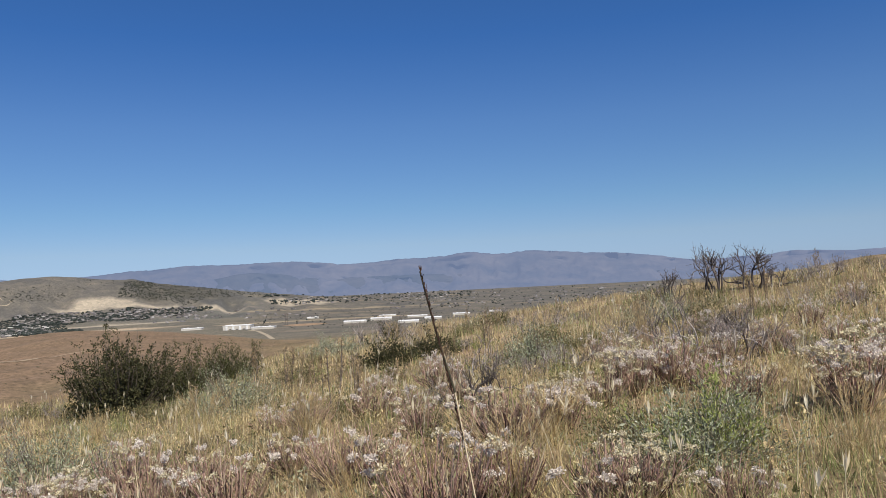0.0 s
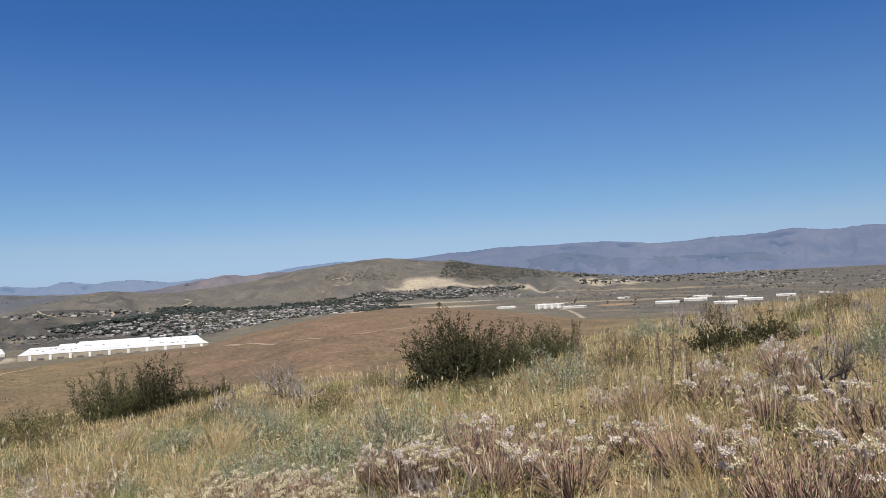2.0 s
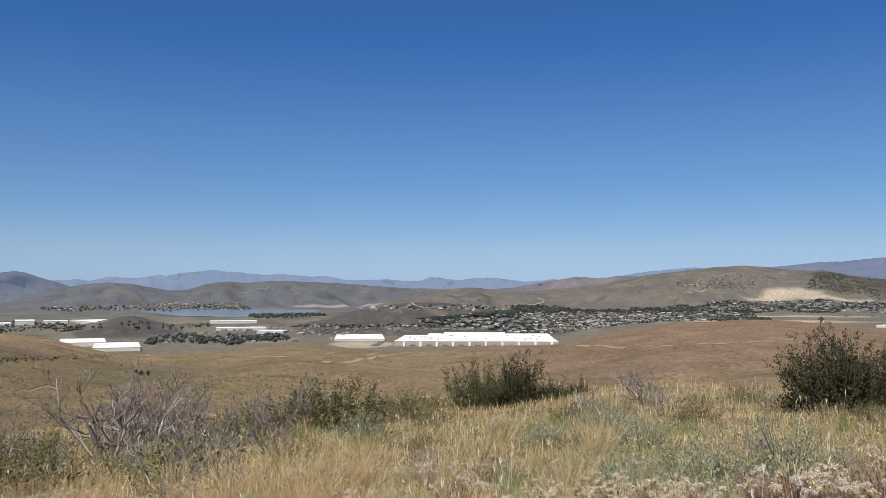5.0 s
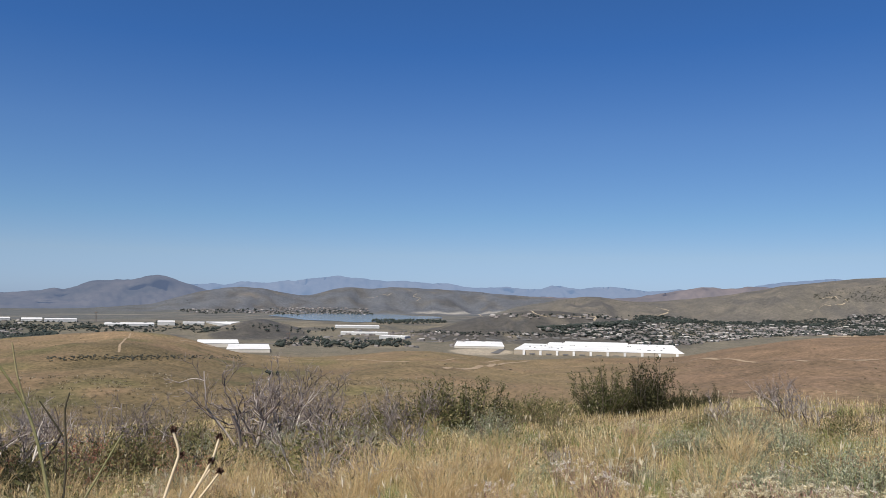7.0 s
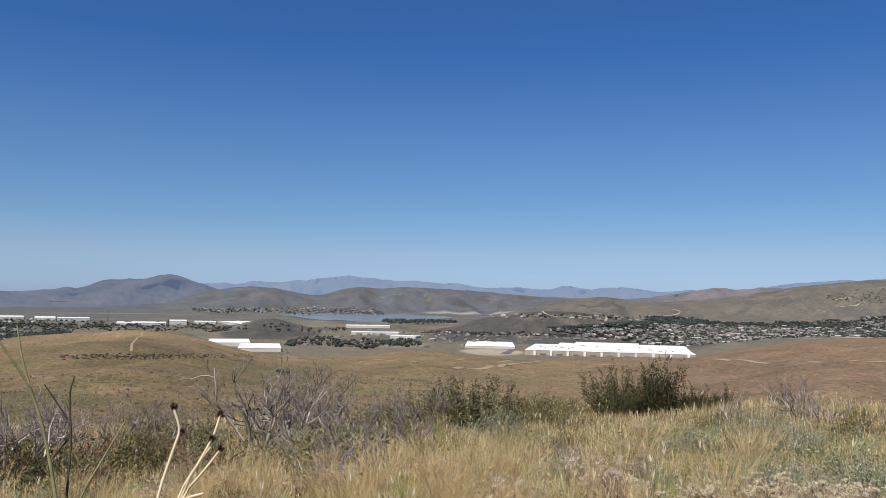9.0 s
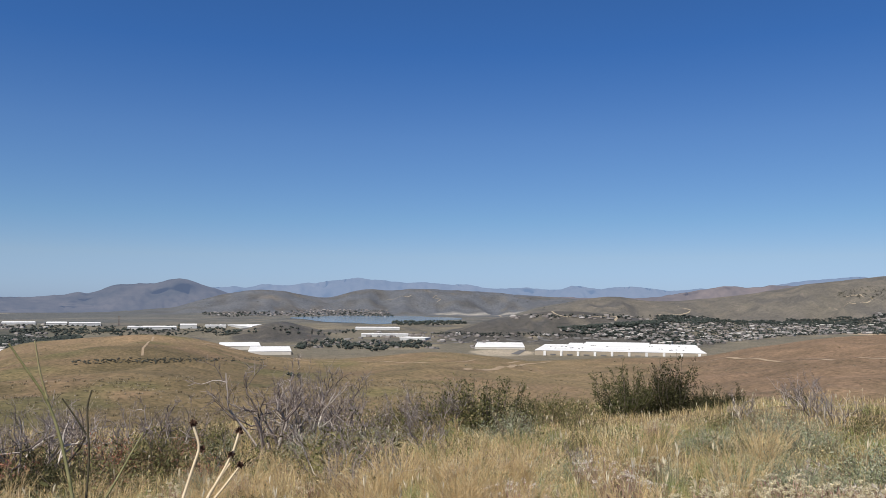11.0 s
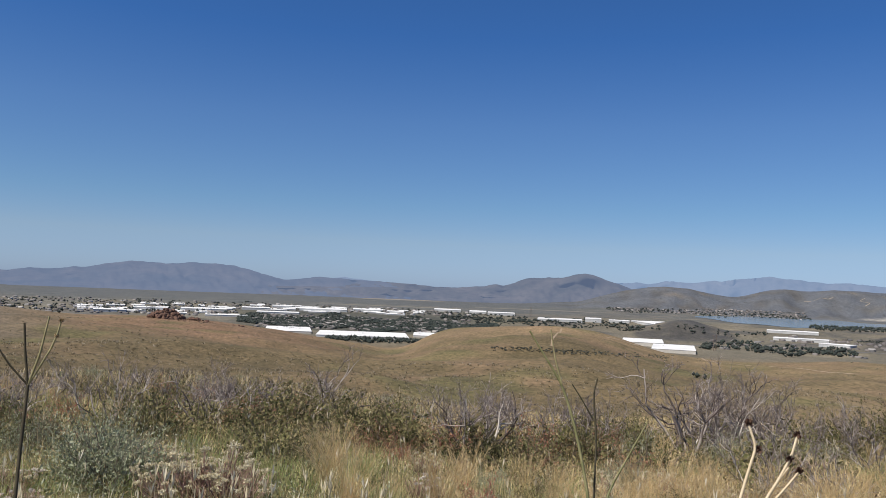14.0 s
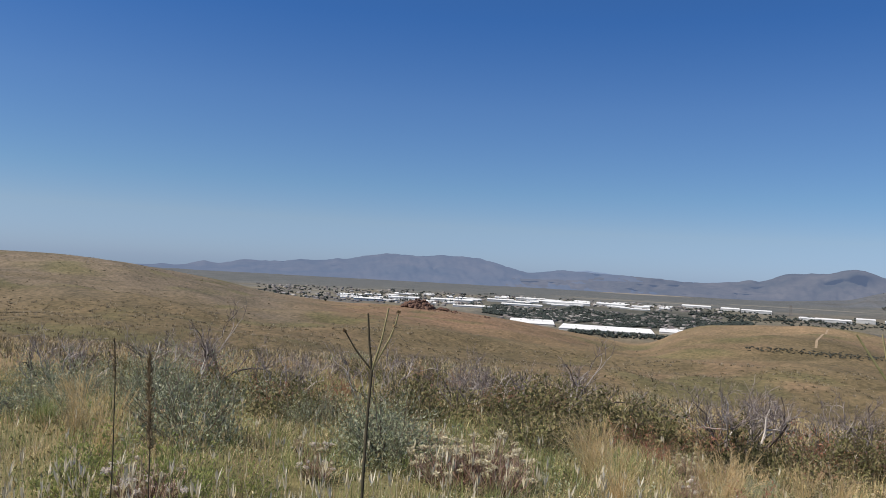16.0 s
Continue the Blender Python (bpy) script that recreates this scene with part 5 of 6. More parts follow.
def dead_kit(seed, high=1.2, wide=0.8, mains=7, mat=None, label="", thick=0.016, levels=3):
    """A leafless shrub: crooked main stems that bend upwards and fork into a haze of fine twigs."""
    rs = np.random.RandomState(seed)
    tw = Geo()
    pieces = []

    def fork(g, p, d, length, r, depth):
        k = 5 if depth > 1 else 3 if depth else 2
        pts, way = [p], d
        for _ in range(k - 1):
            way = way + rs.normal(0, 0.24, 3) + [0, 0, 0.07]
            way = way / np.linalg.norm(way)
            pts.append(pts[-1] + way * length / (k - 1))
        (g if depth > 1 else tw).tube(pts, r, r * 0.6)
        if depth == 0:
            return
        for _ in range(rs.randint(2, 5) if depth > 1 else rs.randint(3, 7)):
            s = pts[rs.randint(k // 2, k)]
            nd = way + rs.normal(0, 0.55, 3) + [0, 0, 0.12]
            fork(g, s, nd / np.linalg.norm(nd), length * rs.uniform(0.4, 0.75), max(r * 0.55, 0.0016), depth - 1)

    for k in range(mains):
        g = Geo()
        a = 2 * np.pi * k / mains + rs.uniform(-0.5, 0.5)
        t = rs.uniform(0.15, 1.0) * wide / high
        d = np.array([math.cos(a) * t, math.sin(a) * t, 1.0])
        spot = rs.uniform(0.03, 0.22) * wide
        fork(g, np.array([math.cos(a) * spot, math.sin(a) * spot, 0.0]), d / np.linalg.norm(d), high * rs.uniform(0.3, 0.46), thick * high * rs.uniform(0.6, 1.2), levels)
        pieces.append(("branch", g.mesh("branch", mat or (BLEACHED, DARKWOOD, DEADWOOD)[rs.randint(0, 3)]), ""))
    pieces.append(("twig_tangle", tw.mesh("twig_tangle", mat or DEADWOOD), "fine bare twigs"))
    return kit("dead_shrub", pieces, label or "leafless dead shrub with silvery grey twigs", "dead shrub", "dead shrubs")


def fan_kit(seed, wide, high, stems, per, leaf_len, leaf_wid, leaf_mat, label, lean=0.8, fill=900):
    """A bush of upright sprays: stems fan out from the base and carry tight leaf tufts on short side shoots, with gaps between."""
    rs = np.random.RandomState(seed)
    g, lv = Geo(), Geo()
    for k in range(stems):
        a, u = rs.uniform(0, 2 * np.pi), math.sqrt(rs.uniform(0, 1))
        top = np.array([math.cos(a) * u * wide, math.sin(a) * u * wide, high * rs.uniform(0.5, 1.14) * (1 - 0.35 * lean * u * u)])
        foot = np.array([top[0] * 0.25, top[1] * 0.25, 0])
        pts = curve_points(foot, top, np.array([top[0] * 0.12, top[1] * 0.12, 0]) + rs.normal(0, 0.03 * high, 3), 5)
        g.tube(pts, 0.008 * high, 0.003 * high)
        shoots = 9
        for v in rs.uniform(0.12, 1.0, shoots):
            p = np.array([np.interp(v * 4, np.arange(5), pts[:, i]) for i in range(3)])
            out = rs.normal(0, 0.5, 3) + (top - foot) / np.linalg.norm(top - foot) * 0.8
            e = p + out / np.linalg.norm(out) * high * rs.uniform(0.08, 0.2)
            m = per // shoots
            w = rs.uniform(0, 1.05, m)[:, None]
            at = p + (e - p) * w + rs.normal(0, 0.013 * high, (m, 3))
            lv.leaves(at, rs.normal(0, 0.6, (m, 3)) + (e - p) / np.linalg.norm(e - p), leaf_len * rs.uniform(0.6, 1.3, m), leaf_wid * rs.uniform(0.7, 1.3, m), rs)
    at = dome(rs, fill, wide * 0.85, high * 0.82, 0.2)
    lv.leaves(at, rs.normal(0, 0.7, (fill, 3)) + [0, 0, 0.3], leaf_len * 1.3 * rs.uniform(0.6, 1.3, fill), leaf_wid * 1.6 * rs.uniform(0.7, 1.3, fill), rs)
    return kit("bitterbrush", [("branchwork", g.mesh("branchwork", BARK), ""), ("foliage", lv.mesh("foliage", leaf_mat), "")], label, "bush", "dark bushes")


def tuft_kit(seed, high, blades, mat, label, plumes=True, plume_mat=None, wide=0.1):
    rs = np.random.RandomState(seed)
    g, pl = Geo(), Geo()
    at = np.concatenate([rs.normal(0, wide * 0.5, (blades, 2)), np.zeros((blades, 1))], 1)
    g.blades(at, high * rs.uniform(0.5, 1.0, blades), rs.uniform(0.15, 0.75, blades), rs.uniform(0.002, 0.004, blades), rs, 3)
    pieces = [("grass_bunch", g.mesh("grass_bunch", mat), "")]
    if plumes:
        for _ in range(26):
            a, lean = rs.uniform(0, 2 * np.pi), rs.uniform(0.15, 0.7)
            top = np.array([math.cos(a) * lean * high + 0.12 * high, math.sin(a) * lean * high, high * rs.uniform(0.8, 1.15)])
            pl.tube(curve_points((0, 0, 0), top, (0, 0, 0.03), 4), 0.0014, 0.001)
            m = 26
            u = rs.uniform(0.66, 1.03, m)[:, None]
            p = top * u
            dv = np.repeat(top[None], m, 0) / np.linalg.norm(top) + rs.normal(0, 0.3, (m, 3)) + [0.25, 0, -0.1]
            pl.leaves(p, dv, rs.uniform(0.04, 0.08, m), rs.uniform(0.0016, 0.003, m), rs)
        pieces.append(("plume", pl.mesh("plume", plume_mat or GOLD), "feathery pale seed heads"))
    return kit("bunch_grass", pieces, label, "bunch grass", "bunch grasses")


def weed_kit(seed, high=0.8):
    """A dried weed: stiff stalks, each with a spike of brown seed husks and curled leaves."""
    rs = np.random.RandomState(seed)
    pieces = []
    for k in range(3):
        g, sd = Geo(), Geo()
        top = np.array([*rs.normal(0, 0.07, 2), high * rs.uniform(0.7, 1.0)])
        pts = curve_points((*rs.normal(0, 0.03, 2), 0), top, rs.normal(0, 0.02, 3), 5)
        g.tube(pts, 0.007, 0.004, 4)
        m = 80
        u = rs.uniform(0.45, 1.0, m)[:, None]
        dv = np.concatenate([rs.normal(0, 0.8, (m, 2)), rs.uniform(0.1, 1, (m, 1))], 1)
        sd.leaves(pts[0] + (top - pts[0]) * u + rs.normal(0, 0.012, (m, 3)), dv, rs.uniform(0.025, 0.055, m), rs.uniform(0.008, 0.016, m), rs)
        pieces += [("stalk", g.mesh("stalk", BARK), ""), ("seed_spike", sd.mesh("seed_spike", SEED_BROWN), "spike of brown seed husks")]
    return kit("dried_weed", pieces, "brown dried weed stalk with seed clusters", "weed", "dried weeds")


FLOWERS = [flower_kit(101, full=2), flower_kit(102, 44, 0.36, 0.26, full=2), flower_kit(103, 60, 0.46, 0.34, full=2)]
FAR_FLOWERS = [flower_kit(106, 40, 0.4, 0.3, True, False), flower_kit(107, 40, 0.36, 0.28, True, False)]
FAR_CREAMS = [flower_kit(108, 40, 0.36, 0.32, False, False, "low spreading shrub with cream buds and reddish stems")]
CREAMS = [flower_kit(104, 58, 0.37, 0.34, False, label="low spreading shrub with cream buds and reddish stems"), flower_kit(105, 50, 0.38, 0.28, False, label="low spreading shrub with cream buds and reddish stems")]
FULL_FLOWERS = [flower_kit(109, 64, 0.45, 0.26, full=5, label="low shrub crowded with fluffy white seed heads on dark red stems")]
NEAR_SAGES = [bush_kit("sagebrush", 113, 0.4, 0.5, 3200, 0.021, 0.007, SAGE, "rounded grey-green sagebrush with narrow leaves", "sagebrush", "sagebrush", 14, 0.9, sprays=240, fill=900),
              bush_kit("sagebrush", 114, 0.46, 0.42, 3200, 0.021, 0.007, SAGE, "rounded grey-green sagebrush with narrow leaves", "sagebrush", "sagebrush", 14, 0.8, sprays=220, fill=900)]
SAGES = [bush_kit("sagebrush", 111, 0.42, 0.5, 950, 0.04, 0.014, SAGE, "rounded grey-green sagebrush with narrow leaves", "sagebrush", "sagebrush", 14, 0.9),
         bush_kit("sagebrush", 112, 0.5, 0.42, 950, 0.04, 0.014, SAGE, "rounded grey-green sagebrush with narrow leaves", "sagebrush", "sagebrush", 14, 0.8, sprays=130)]
BITTER = [fan_kit(121, 0.9, 1.1, 130, 120, 0.036, 0.018, DEEP, "dark green bitterbrush with dense small leaves", 1.1, 7000), fan_kit(124, 0.8, 0.95, 60, 110, 0.034, 0.014, OLIVE_DEEP, "olive bitterbrush with loose upright sprays", 0.8, 2500),
          fan_kit(122, 0.72, 0.95, 60, 130, 0.036, 0.012, OLIVE_DEEP, "olive green bitterbrush with a fan of upright sprays", 0.9, 3000), fan_kit(125, 0.42, 1.1, 46, 130, 0.036, 0.016, DEEP, "tall dark green bitterbrush like a small tree", 0.5, 3500)]
SMALL_BITTER = [bush_kit("bitterbrush", 123, 0.85, 0.95, 3600, 0.06, 0.026, DEEP, "low dark green bitterbrush in dry grass", "bush", "dark bushes", 14, 1.0, sprays=110, fill=900)]
DULLS = [bush_kit("brown_shrub", 131, 0.6, 0.7, 1300, 0.036, 0.016, DULL_LEAF, "sparse olive-brown shrub with tangled twigs", "shrub", "olive shrubs", 16, 0.7, sprays=130, fill=800),
         bush_kit("brown_shrub", 132, 0.7, 0.6, 1300, 0.036, 0.016, DULL_LEAF, "sparse olive-brown shrub with tangled twigs", "shrub", "olive shrubs", 16, 0.6, BARK, 120, fill=700)]
LOW_DULLS = [bush_kit("brown_shrub", 133, 0.6, 0.7, 620, 0.05, 0.021, DULL_LEAF, "sparse olive-brown shrub with tangled twigs", "shrub", "olive shrubs", 14, 0.7, sprays=110, fill=260),
             bush_kit("brown_shrub", 134, 0.7, 0.55, 620, 0.05, 0.02, DULL_LEAF, "sparse olive-brown shrub with tangled twigs", "shrub", "olive shrubs", 14, 0.8, BARK, 100, fill=260)]
REDS = [bush_kit("red_weed", 141, 0.4, 0.5, 1000, 0.034, 0.012, RED_LEAF, "rust-red drying leafy weed", "weed", "red weeds", 12, 0.9, sprays=80, fill=200)]
FRESHES = [bush_kit("green_herb", 151, 0.35, 0.45, 1300, 0.036, 0.012, FRESH, "bright green leafy herb among grass", "herb", "green herbs", 12, 1.0, sprays=90)]
DEADS = [dead_kit(161, 1.25, 1.2, 11, thick=0.012), dead_kit(162, 1.2, 1.3, 12, thick=0.011), dead_kit(163, 1.3, 1.0, 9, thick=0.013)]
BIG_DEADS = [dead_kit(165, 1.5, 1.5, 11, thick=0.0135, levels=4, label="large leafless dead shrub with pale forking branches")]
CHARS = [dead_kit(164, 1.2, 1.0, 7, CHARRED, "charred black leafless shrub on the slope crest", 0.021)]
TUFTS = [tuft_kit(171, 0.5, 230, GOLD, "golden bunch grass with feathery plumes"), tuft_kit(172, 0.45, 230, STRAW, "golden bunch grass with feathery plumes", wide=0.14),
         tuft_kit(173, 0.42, 240, GREEN, "green bunch grass clump with dry tips", False)]
WEEDS = [weed_kit(181), weed_kit(182, 0.65)]


# ---------------------------------------------------------------- planting the slope
rs = np.random.RandomState(77)


def plant(kits, spots, jitter=0.08):
    for k, (x, y, size) in enumerate(spots):
        grow(kits[k % len(kits)], x + rs.uniform(-jitter, jitter), y + rs.uniform(-jitter, jitter), size * rs.uniform(0.92, 1.08), rs.uniform(0, 360), rs.uniform(0.9, 1.12))


plant(BITTER[:1], [(-5.6, 13.75, 1.15)])
plant(BITTER[1:2], [(-12.9, 9.3, 1.2), (-13.5, 8.6, 0.9), (-4.5, 14.9, 1.0), (-3.9, 15.3, 0.85), (-4.9, 14.6, 0.7)])
plant(BITTER[2:3], [(-14.45, 14.6, 1.4), (-14.1, 15.2, 0.9)])
plant(BITTER[3:], [(-13.6, 15.25, 1.2)])
plant(SMALL_BITTER, [(-13.2, 16.0, 0.55), (-12.9, 15.9, 0.5), (-0.8, 12.6, 0.6), (-0.2, 12.9, 0.5), (-11.9, 1.25, 0.55), (-12.5, 1.9, 0.4), (-11.7, 17.6, 0.5), (-16.8, 17.2, 0.5), (-12.6, 16.5, 0.45)])
plant(NEAR_SAGES, [(-6.95, -4.15, 1.50), (1.15, 4.0, 0.95), (1.45, 4.35, 0.85), (-3.75, 6.1, 1.23), (-3.25, 6.5, 1.17), (-4.2, 5.7, 0.91), (-2.75, 10.3, 1.30), (-7.15, -2.3, 1.50), (-7.55, -2.45, 1.35), (-10.4, -7.7, 1.69), (-10.1, -6.1, 1.49),
              (-10.9, 5.6, 1.17), (-9.4, 7.1, 1.10), (-13.0, 3.9, 1.17), (-9.25, -3.8, 0.91), (-8.75, -7.0, 1.43), (-5.2, 7.4, 0.91), (-6.9, 7.9, 0.91), (-8.0, 10.9, 1.17), (-6.2, 9.4, 0.91), (1.0, 9.4, 1.17),
              (-2.2, 16.5, 1.43), (3.2, 12.0, 1.17), (-8.9, -2.9, 0.72), (-11.7, -7.3, 1.56), (-6.3, 5.2, 0.65), (-10.0, 2.7, 0.78), (-9.0, 0.9, 0.72), (-12.2, 5.2, 1.04)])
plant(FLOWERS, [(-4.75, -3.05, 0.8), (-6.25, -2.7, 0.55), (0.0, 3.95, 1.05), (0.25, 4.15, 0.9), (0.75, 3.7, 0.9), (1.85, 6.6, 1.05), (0.5, 5.3, 0.9), (-0.4, 4.8, 1.0), (-0.65, 4.95, 0.85),
                (-1.35, 4.9, 0.9), (-1.7, 5.3, 0.85), (-1.9, 4.95, 0.85), (-2.5, 4.95, 0.9), (-0.75, 7.1, 0.9), (0.3, 5.2, 0.9), (2.1, 5.6, 0.8), (-2.1, 4.3, 0.8), (-1.95, 5.3, 0.95), (-1.55, 5.4, 0.95), (-1.1, 5.7, 0.9),
                (-4.6, 4.1, 0.7), (-0.2, 6.1, 0.85), (1.2, 6.2, 0.9), (-2.9, 5.2, 0.7), (3.3, 6.0, 0.9), (0.1, 7.8, 0.9), (-7.5, 0.1, 0.7), (-6.9, -2.9, 0.6), (1.15, 3.35, 0.75), (-4.9, -3.2, 0.6), (-5.3, -3.6, 0.5), (2.9, 7.2, 0.9), (-1.2, 6.9, 0.8)])
plant(FULL_FLOWERS, [(2.4, 4.95, 1.1), (2.75, 5.05, 1.05), (1.5, 6.5, 0.95), (0.75, 5.45, 0.9), (-2.3, 5.1, 0.7)])
plant(CREAMS, [(-3.3, 4.75, 0.9), (-3.7, 4.7, 0.9), (-2.95, 4.65, 0.85), (-4.1, 4.55, 0.8), (-2.55, 4.2, 0.75), (-3.4, 4.15, 0.8), (-3.5, 4.5, 0.95), (-3.15, 4.4, 0.95), (-3.8, 4.4, 0.9), (-4.0, 4.2, 0.8), (-2.75, 4.45, 0.8), (0.85, 3.65, 0.95), (-6.6, -1.3, 1.1), (-6.9, -1.55, 1.2), (-6.75, -1.75, 1.05), (-8.2, 1.9, 0.8), (-8.9, 2.8, 0.8), (-7.8, 3.6, 0.7), (-5.7, 5.6, 0.7), (-9.2, 0.3, 0.8)])
plant(DEADS, [(-12.9, 5.6, 0.8), (-7.9, 3.5, 0.45), (-9.9, 5.9, 0.7), (-14.9, 5.9, 1.2), (-14.4, 7.0, 1.15), (-13.4, 6.9, 1.0), (-12.9, 6.3, 0.8), (-9.2, 4.2, 0.75), (-8.6, 4.5, 0.60), (-14.4, 9.9, 1.22), (-13.4, 8.3, 1.28), (-9.0, 13.7, 0.90), (-8.2, 13.0, 0.80), (-9.8, 14.4, 0.80), (-10.4, 13.2, 0.60),
              (-13.5, 1.45, 1.47), (-14.0, 2.6, 1.1), (-15.0, -0.9, 1.2), (-14.6, -2.4, 1.1), (-13.6, -4.3, 1.15), (-12.9, -7.1, 1.28), (-13.6, -8.0, 1.28), (-12.0, -9.0, 1.15),
              (2.15, 7.5, 0.80), (2.6, 7.4, 0.75), (-2.1, 20.4, 1.00), (-1.2, 20.0, 0.90), (8.0, 16.7, 0.70), (-17.5, 2.8, 1.15), (-18.2, 9.0, 1.15), (-7.2, 6.0, 0.40), (-3.9, 15.9, 0.60), (0.6, 9.0, 0.60), (1.4, 8.6, 0.55), (-13.3, -5.9, 1.15), (-17.0, -3.1, 1.15)], 0.2)
plant(BIG_DEADS, [(-13.7, 5.3, 1.4), (-13.8, 6.5, 1.3), (-14.5, 5.9, 1.35), (-13.2, 7.9, 0.9), (-13.5, 1.5, 1.0), (-13.2, -2.6, 0.85), (-10.6, 5.5, 0.42), (-14.6, 3.6, 0.9)])
plant(CHARS, [(5.7, 17.1, 1.2), (6.5, 16.9, 1.1), (4.9, 17.4, 0.75), (6.9, 16.9, 0.6), (2.9, 7.9, 0.5), (0.25, 7.0, 0.55), (-11.2, 3.4, 0.5)])
plant(DULLS, [(-13.0, 9.0, 1.7), (-12.9, 8.9, 1.73), (-13.7, 7.7, 1.41), (-9.4, -1.4, 1.00), (-9.8, -4.0, 1.00), (-10.6, -4.6, 1.22), (-12.2, 0.3, 1.28), (-12.8, -0.6, 1.41), (-12.1, -1.4, 1.28), (-11.4, -2.1, 1.15), (-13.0, 2.9, 1.22), (-11.9, 6.6, 1.15),
              (1.3, 10.8, 0.70), (4.4, 17.0, 0.70), (1.3, 20.5, 0.90), (-2.2, 12.4, 0.60), (-0.9, 7.4, 0.50), (-10.8, 10.2, 0.90), (-6.8, 11.4, 0.70), (-9.6, 11.9, 0.75), (-14.0, 11.9, 1.02), (-11.5, -6.2, 1.15), (-14.4, 4.4, 1.15), (3.0, 9.2, 0.60), (-4.7, 12.6, 0.50), (-7.6, 15.0, 0.70)])
plant(REDS, [(-12.4, 0.75, 1.0), (-12.0, 0.0, 0.9), (-13.0, 2.4, 1.1), (-13.5, 3.3, 1.0), (-6.9, 0.55, 0.7), (-12.9, -1.9, 0.9), (-14.1, 3.9, 0.9), (-10.9, 1.9, 0.7)])
plant(FRESHES, [(-4.9, -3.0, 0.9), (-5.2, -3.3, 0.85), (-5.0, -3.7, 0.8), (-5.6, -4.1, 0.8), (1.3, 4.2, 0.9), (1.2, 8.2, 0.6), (-11.4, 7.3, 0.8), (-5.8, -3.0, 0.6), (-13.9, 10.3, 0.7)])
plant(TUFTS, [(-6.35, -0.55, 1.0), (-6.75, 0.3, 1.0), (-6.6, 0.95, 0.9), (0.35, 4.1, 0.95), (-0.35, 3.9, 0.9), (-5.2, 3.9, 0.9), (-5.6, 3.3, 1.0), (-6.2, 3.1, 0.9), (-4.8, 4.9, 0.9), (-6.0, 4.4, 0.9), (-5.0, 6.4, 0.9), (-6.6, 6.3, 0.9),
              (-7.4, 4.9, 0.9), (-7.9, 2.2, 1.0), (-7.3, 1.4, 1.0), (-8.3, 0.6, 1.0), (-7.6, -0.6, 0.9), (-8.4, -0.3, 1.0), (-9.0, -0.6, 0.9), (-2.6, 8.6, 0.9), (-4.4, 9.8, 0.9), (-6.6, -4.6, 1.1), (-7.6, -5.6, 1.2), (-8.0, -6.3, 1.1), (-3.2, 11.7, 0.9), (1.9, 3.9, 0.8)])
plant(WEEDS, [(-3.05, 12.9, 1.0), (-2.4, 12.2, 1.0), (-1.0, 7.4, 0.9), (-0.8, 7.8, 0.8), (-1.6, 9.6, 0.7), (-3.4, 11.2, 0.8), (0.6, 11.4, 0.9), (-0.1, 10.2, 0.7), (2.6, 10.9, 0.8), (-2.1, 10.9, 0.7), (3.9, 10.2, 0.8)])

# looser growth between them
for kits, n, r0, r1, a0, a1, s0, s1 in ((SAGES, 40, 9, 34, -30, 130, 0.5, 1.0), (LOW_DULLS, 58, 10.5, 22, 45, 106, 0.6, 1.2), (LOW_DULLS, 8, 11, 20, 106, 128, 0.5, 0.9), (LOW_DULLS, 14, 10, 30, -28, 40, 0.35, 0.7), (DEADS, 16, 12.5, 26, 50, 128, 0.5, 0.85), (SAGES, 34, 6, 13, 36, 84, 0.3, 0.6), (LOW_DULLS, 26, 5, 12, 40, 84, 0.25, 0.45), (FRESHES, 18, 5, 12, 38, 84, 0.3, 0.6), (FAR_FLOWERS, 12, 4.6, 8, 30, 60, 0.5, 0.8), (NEAR_SAGES, 8, 5, 8, 30, 60, 0.5, 0.8), (REDS, 14, 11, 20, 70, 115, 0.6, 1.0), (DEADS, 10, 9, 34, -28, 30, 0.4, 0.7), (FAR_FLOWERS, 14, 5.5, 11, -28, 18, 0.6, 0.95), (DEADS, 26, 4.5, 16, -28, 42, 0.25, 0.45), (LOW_DULLS, 46, 4.5, 16, -28, 50, 0.25, 0.5), (FRESHES, 26, 4.5, 14, -28, 60, 0.35, 0.6), (SAGES, 16, 5, 12, -28, 40, 0.3, 0.55),
                                        (LOW_DULLS, 14, 22, 60, 100, 132, 0.5, 1.0), (SAGES, 12, 20, 60, 98, 132, 0.6, 1.1), (FAR_CREAMS, 14, 6, 12, 40, 120, 0.5, 0.8), (TUFTS, 60, 5, 24, -28, 128, 0.6, 1.0), (TUFTS, 46, 4.6, 9, 38, 82, 0.6, 0.95), (TUFTS[:1], 16, 5, 9, 42, 66, 0.7, 1.0), (REDS, 10, 10, 22, 60, 125, 0.5, 0.9), (WEEDS, 12, 6, 22, -28, 60, 0.4, 0.7), (LOW_DULLS, 24, 8.5, 21, -30, 6, 0.3, 0.55), (DEADS, 22, 8, 20, -30, 6, 0.28, 0.5), (WEEDS, 14, 8, 20, -30, 12, 0.5, 0.9), (FAR_FLOWERS, 10, 7, 13, -30, 4, 0.6, 0.9)):
    done = 0
    while done < n:
        a, r = radians(rs.uniform(a0, a1)), math.sqrt(rs.uniform(r0 * r0, r1 * r1))
        grow(kits[done % len(kits)], -r * math.sin(a), r * math.cos(a), rs.uniform(s0, s1), rs.uniform(0, 360), rs.uniform(0.85, 1.2))
        done += 1


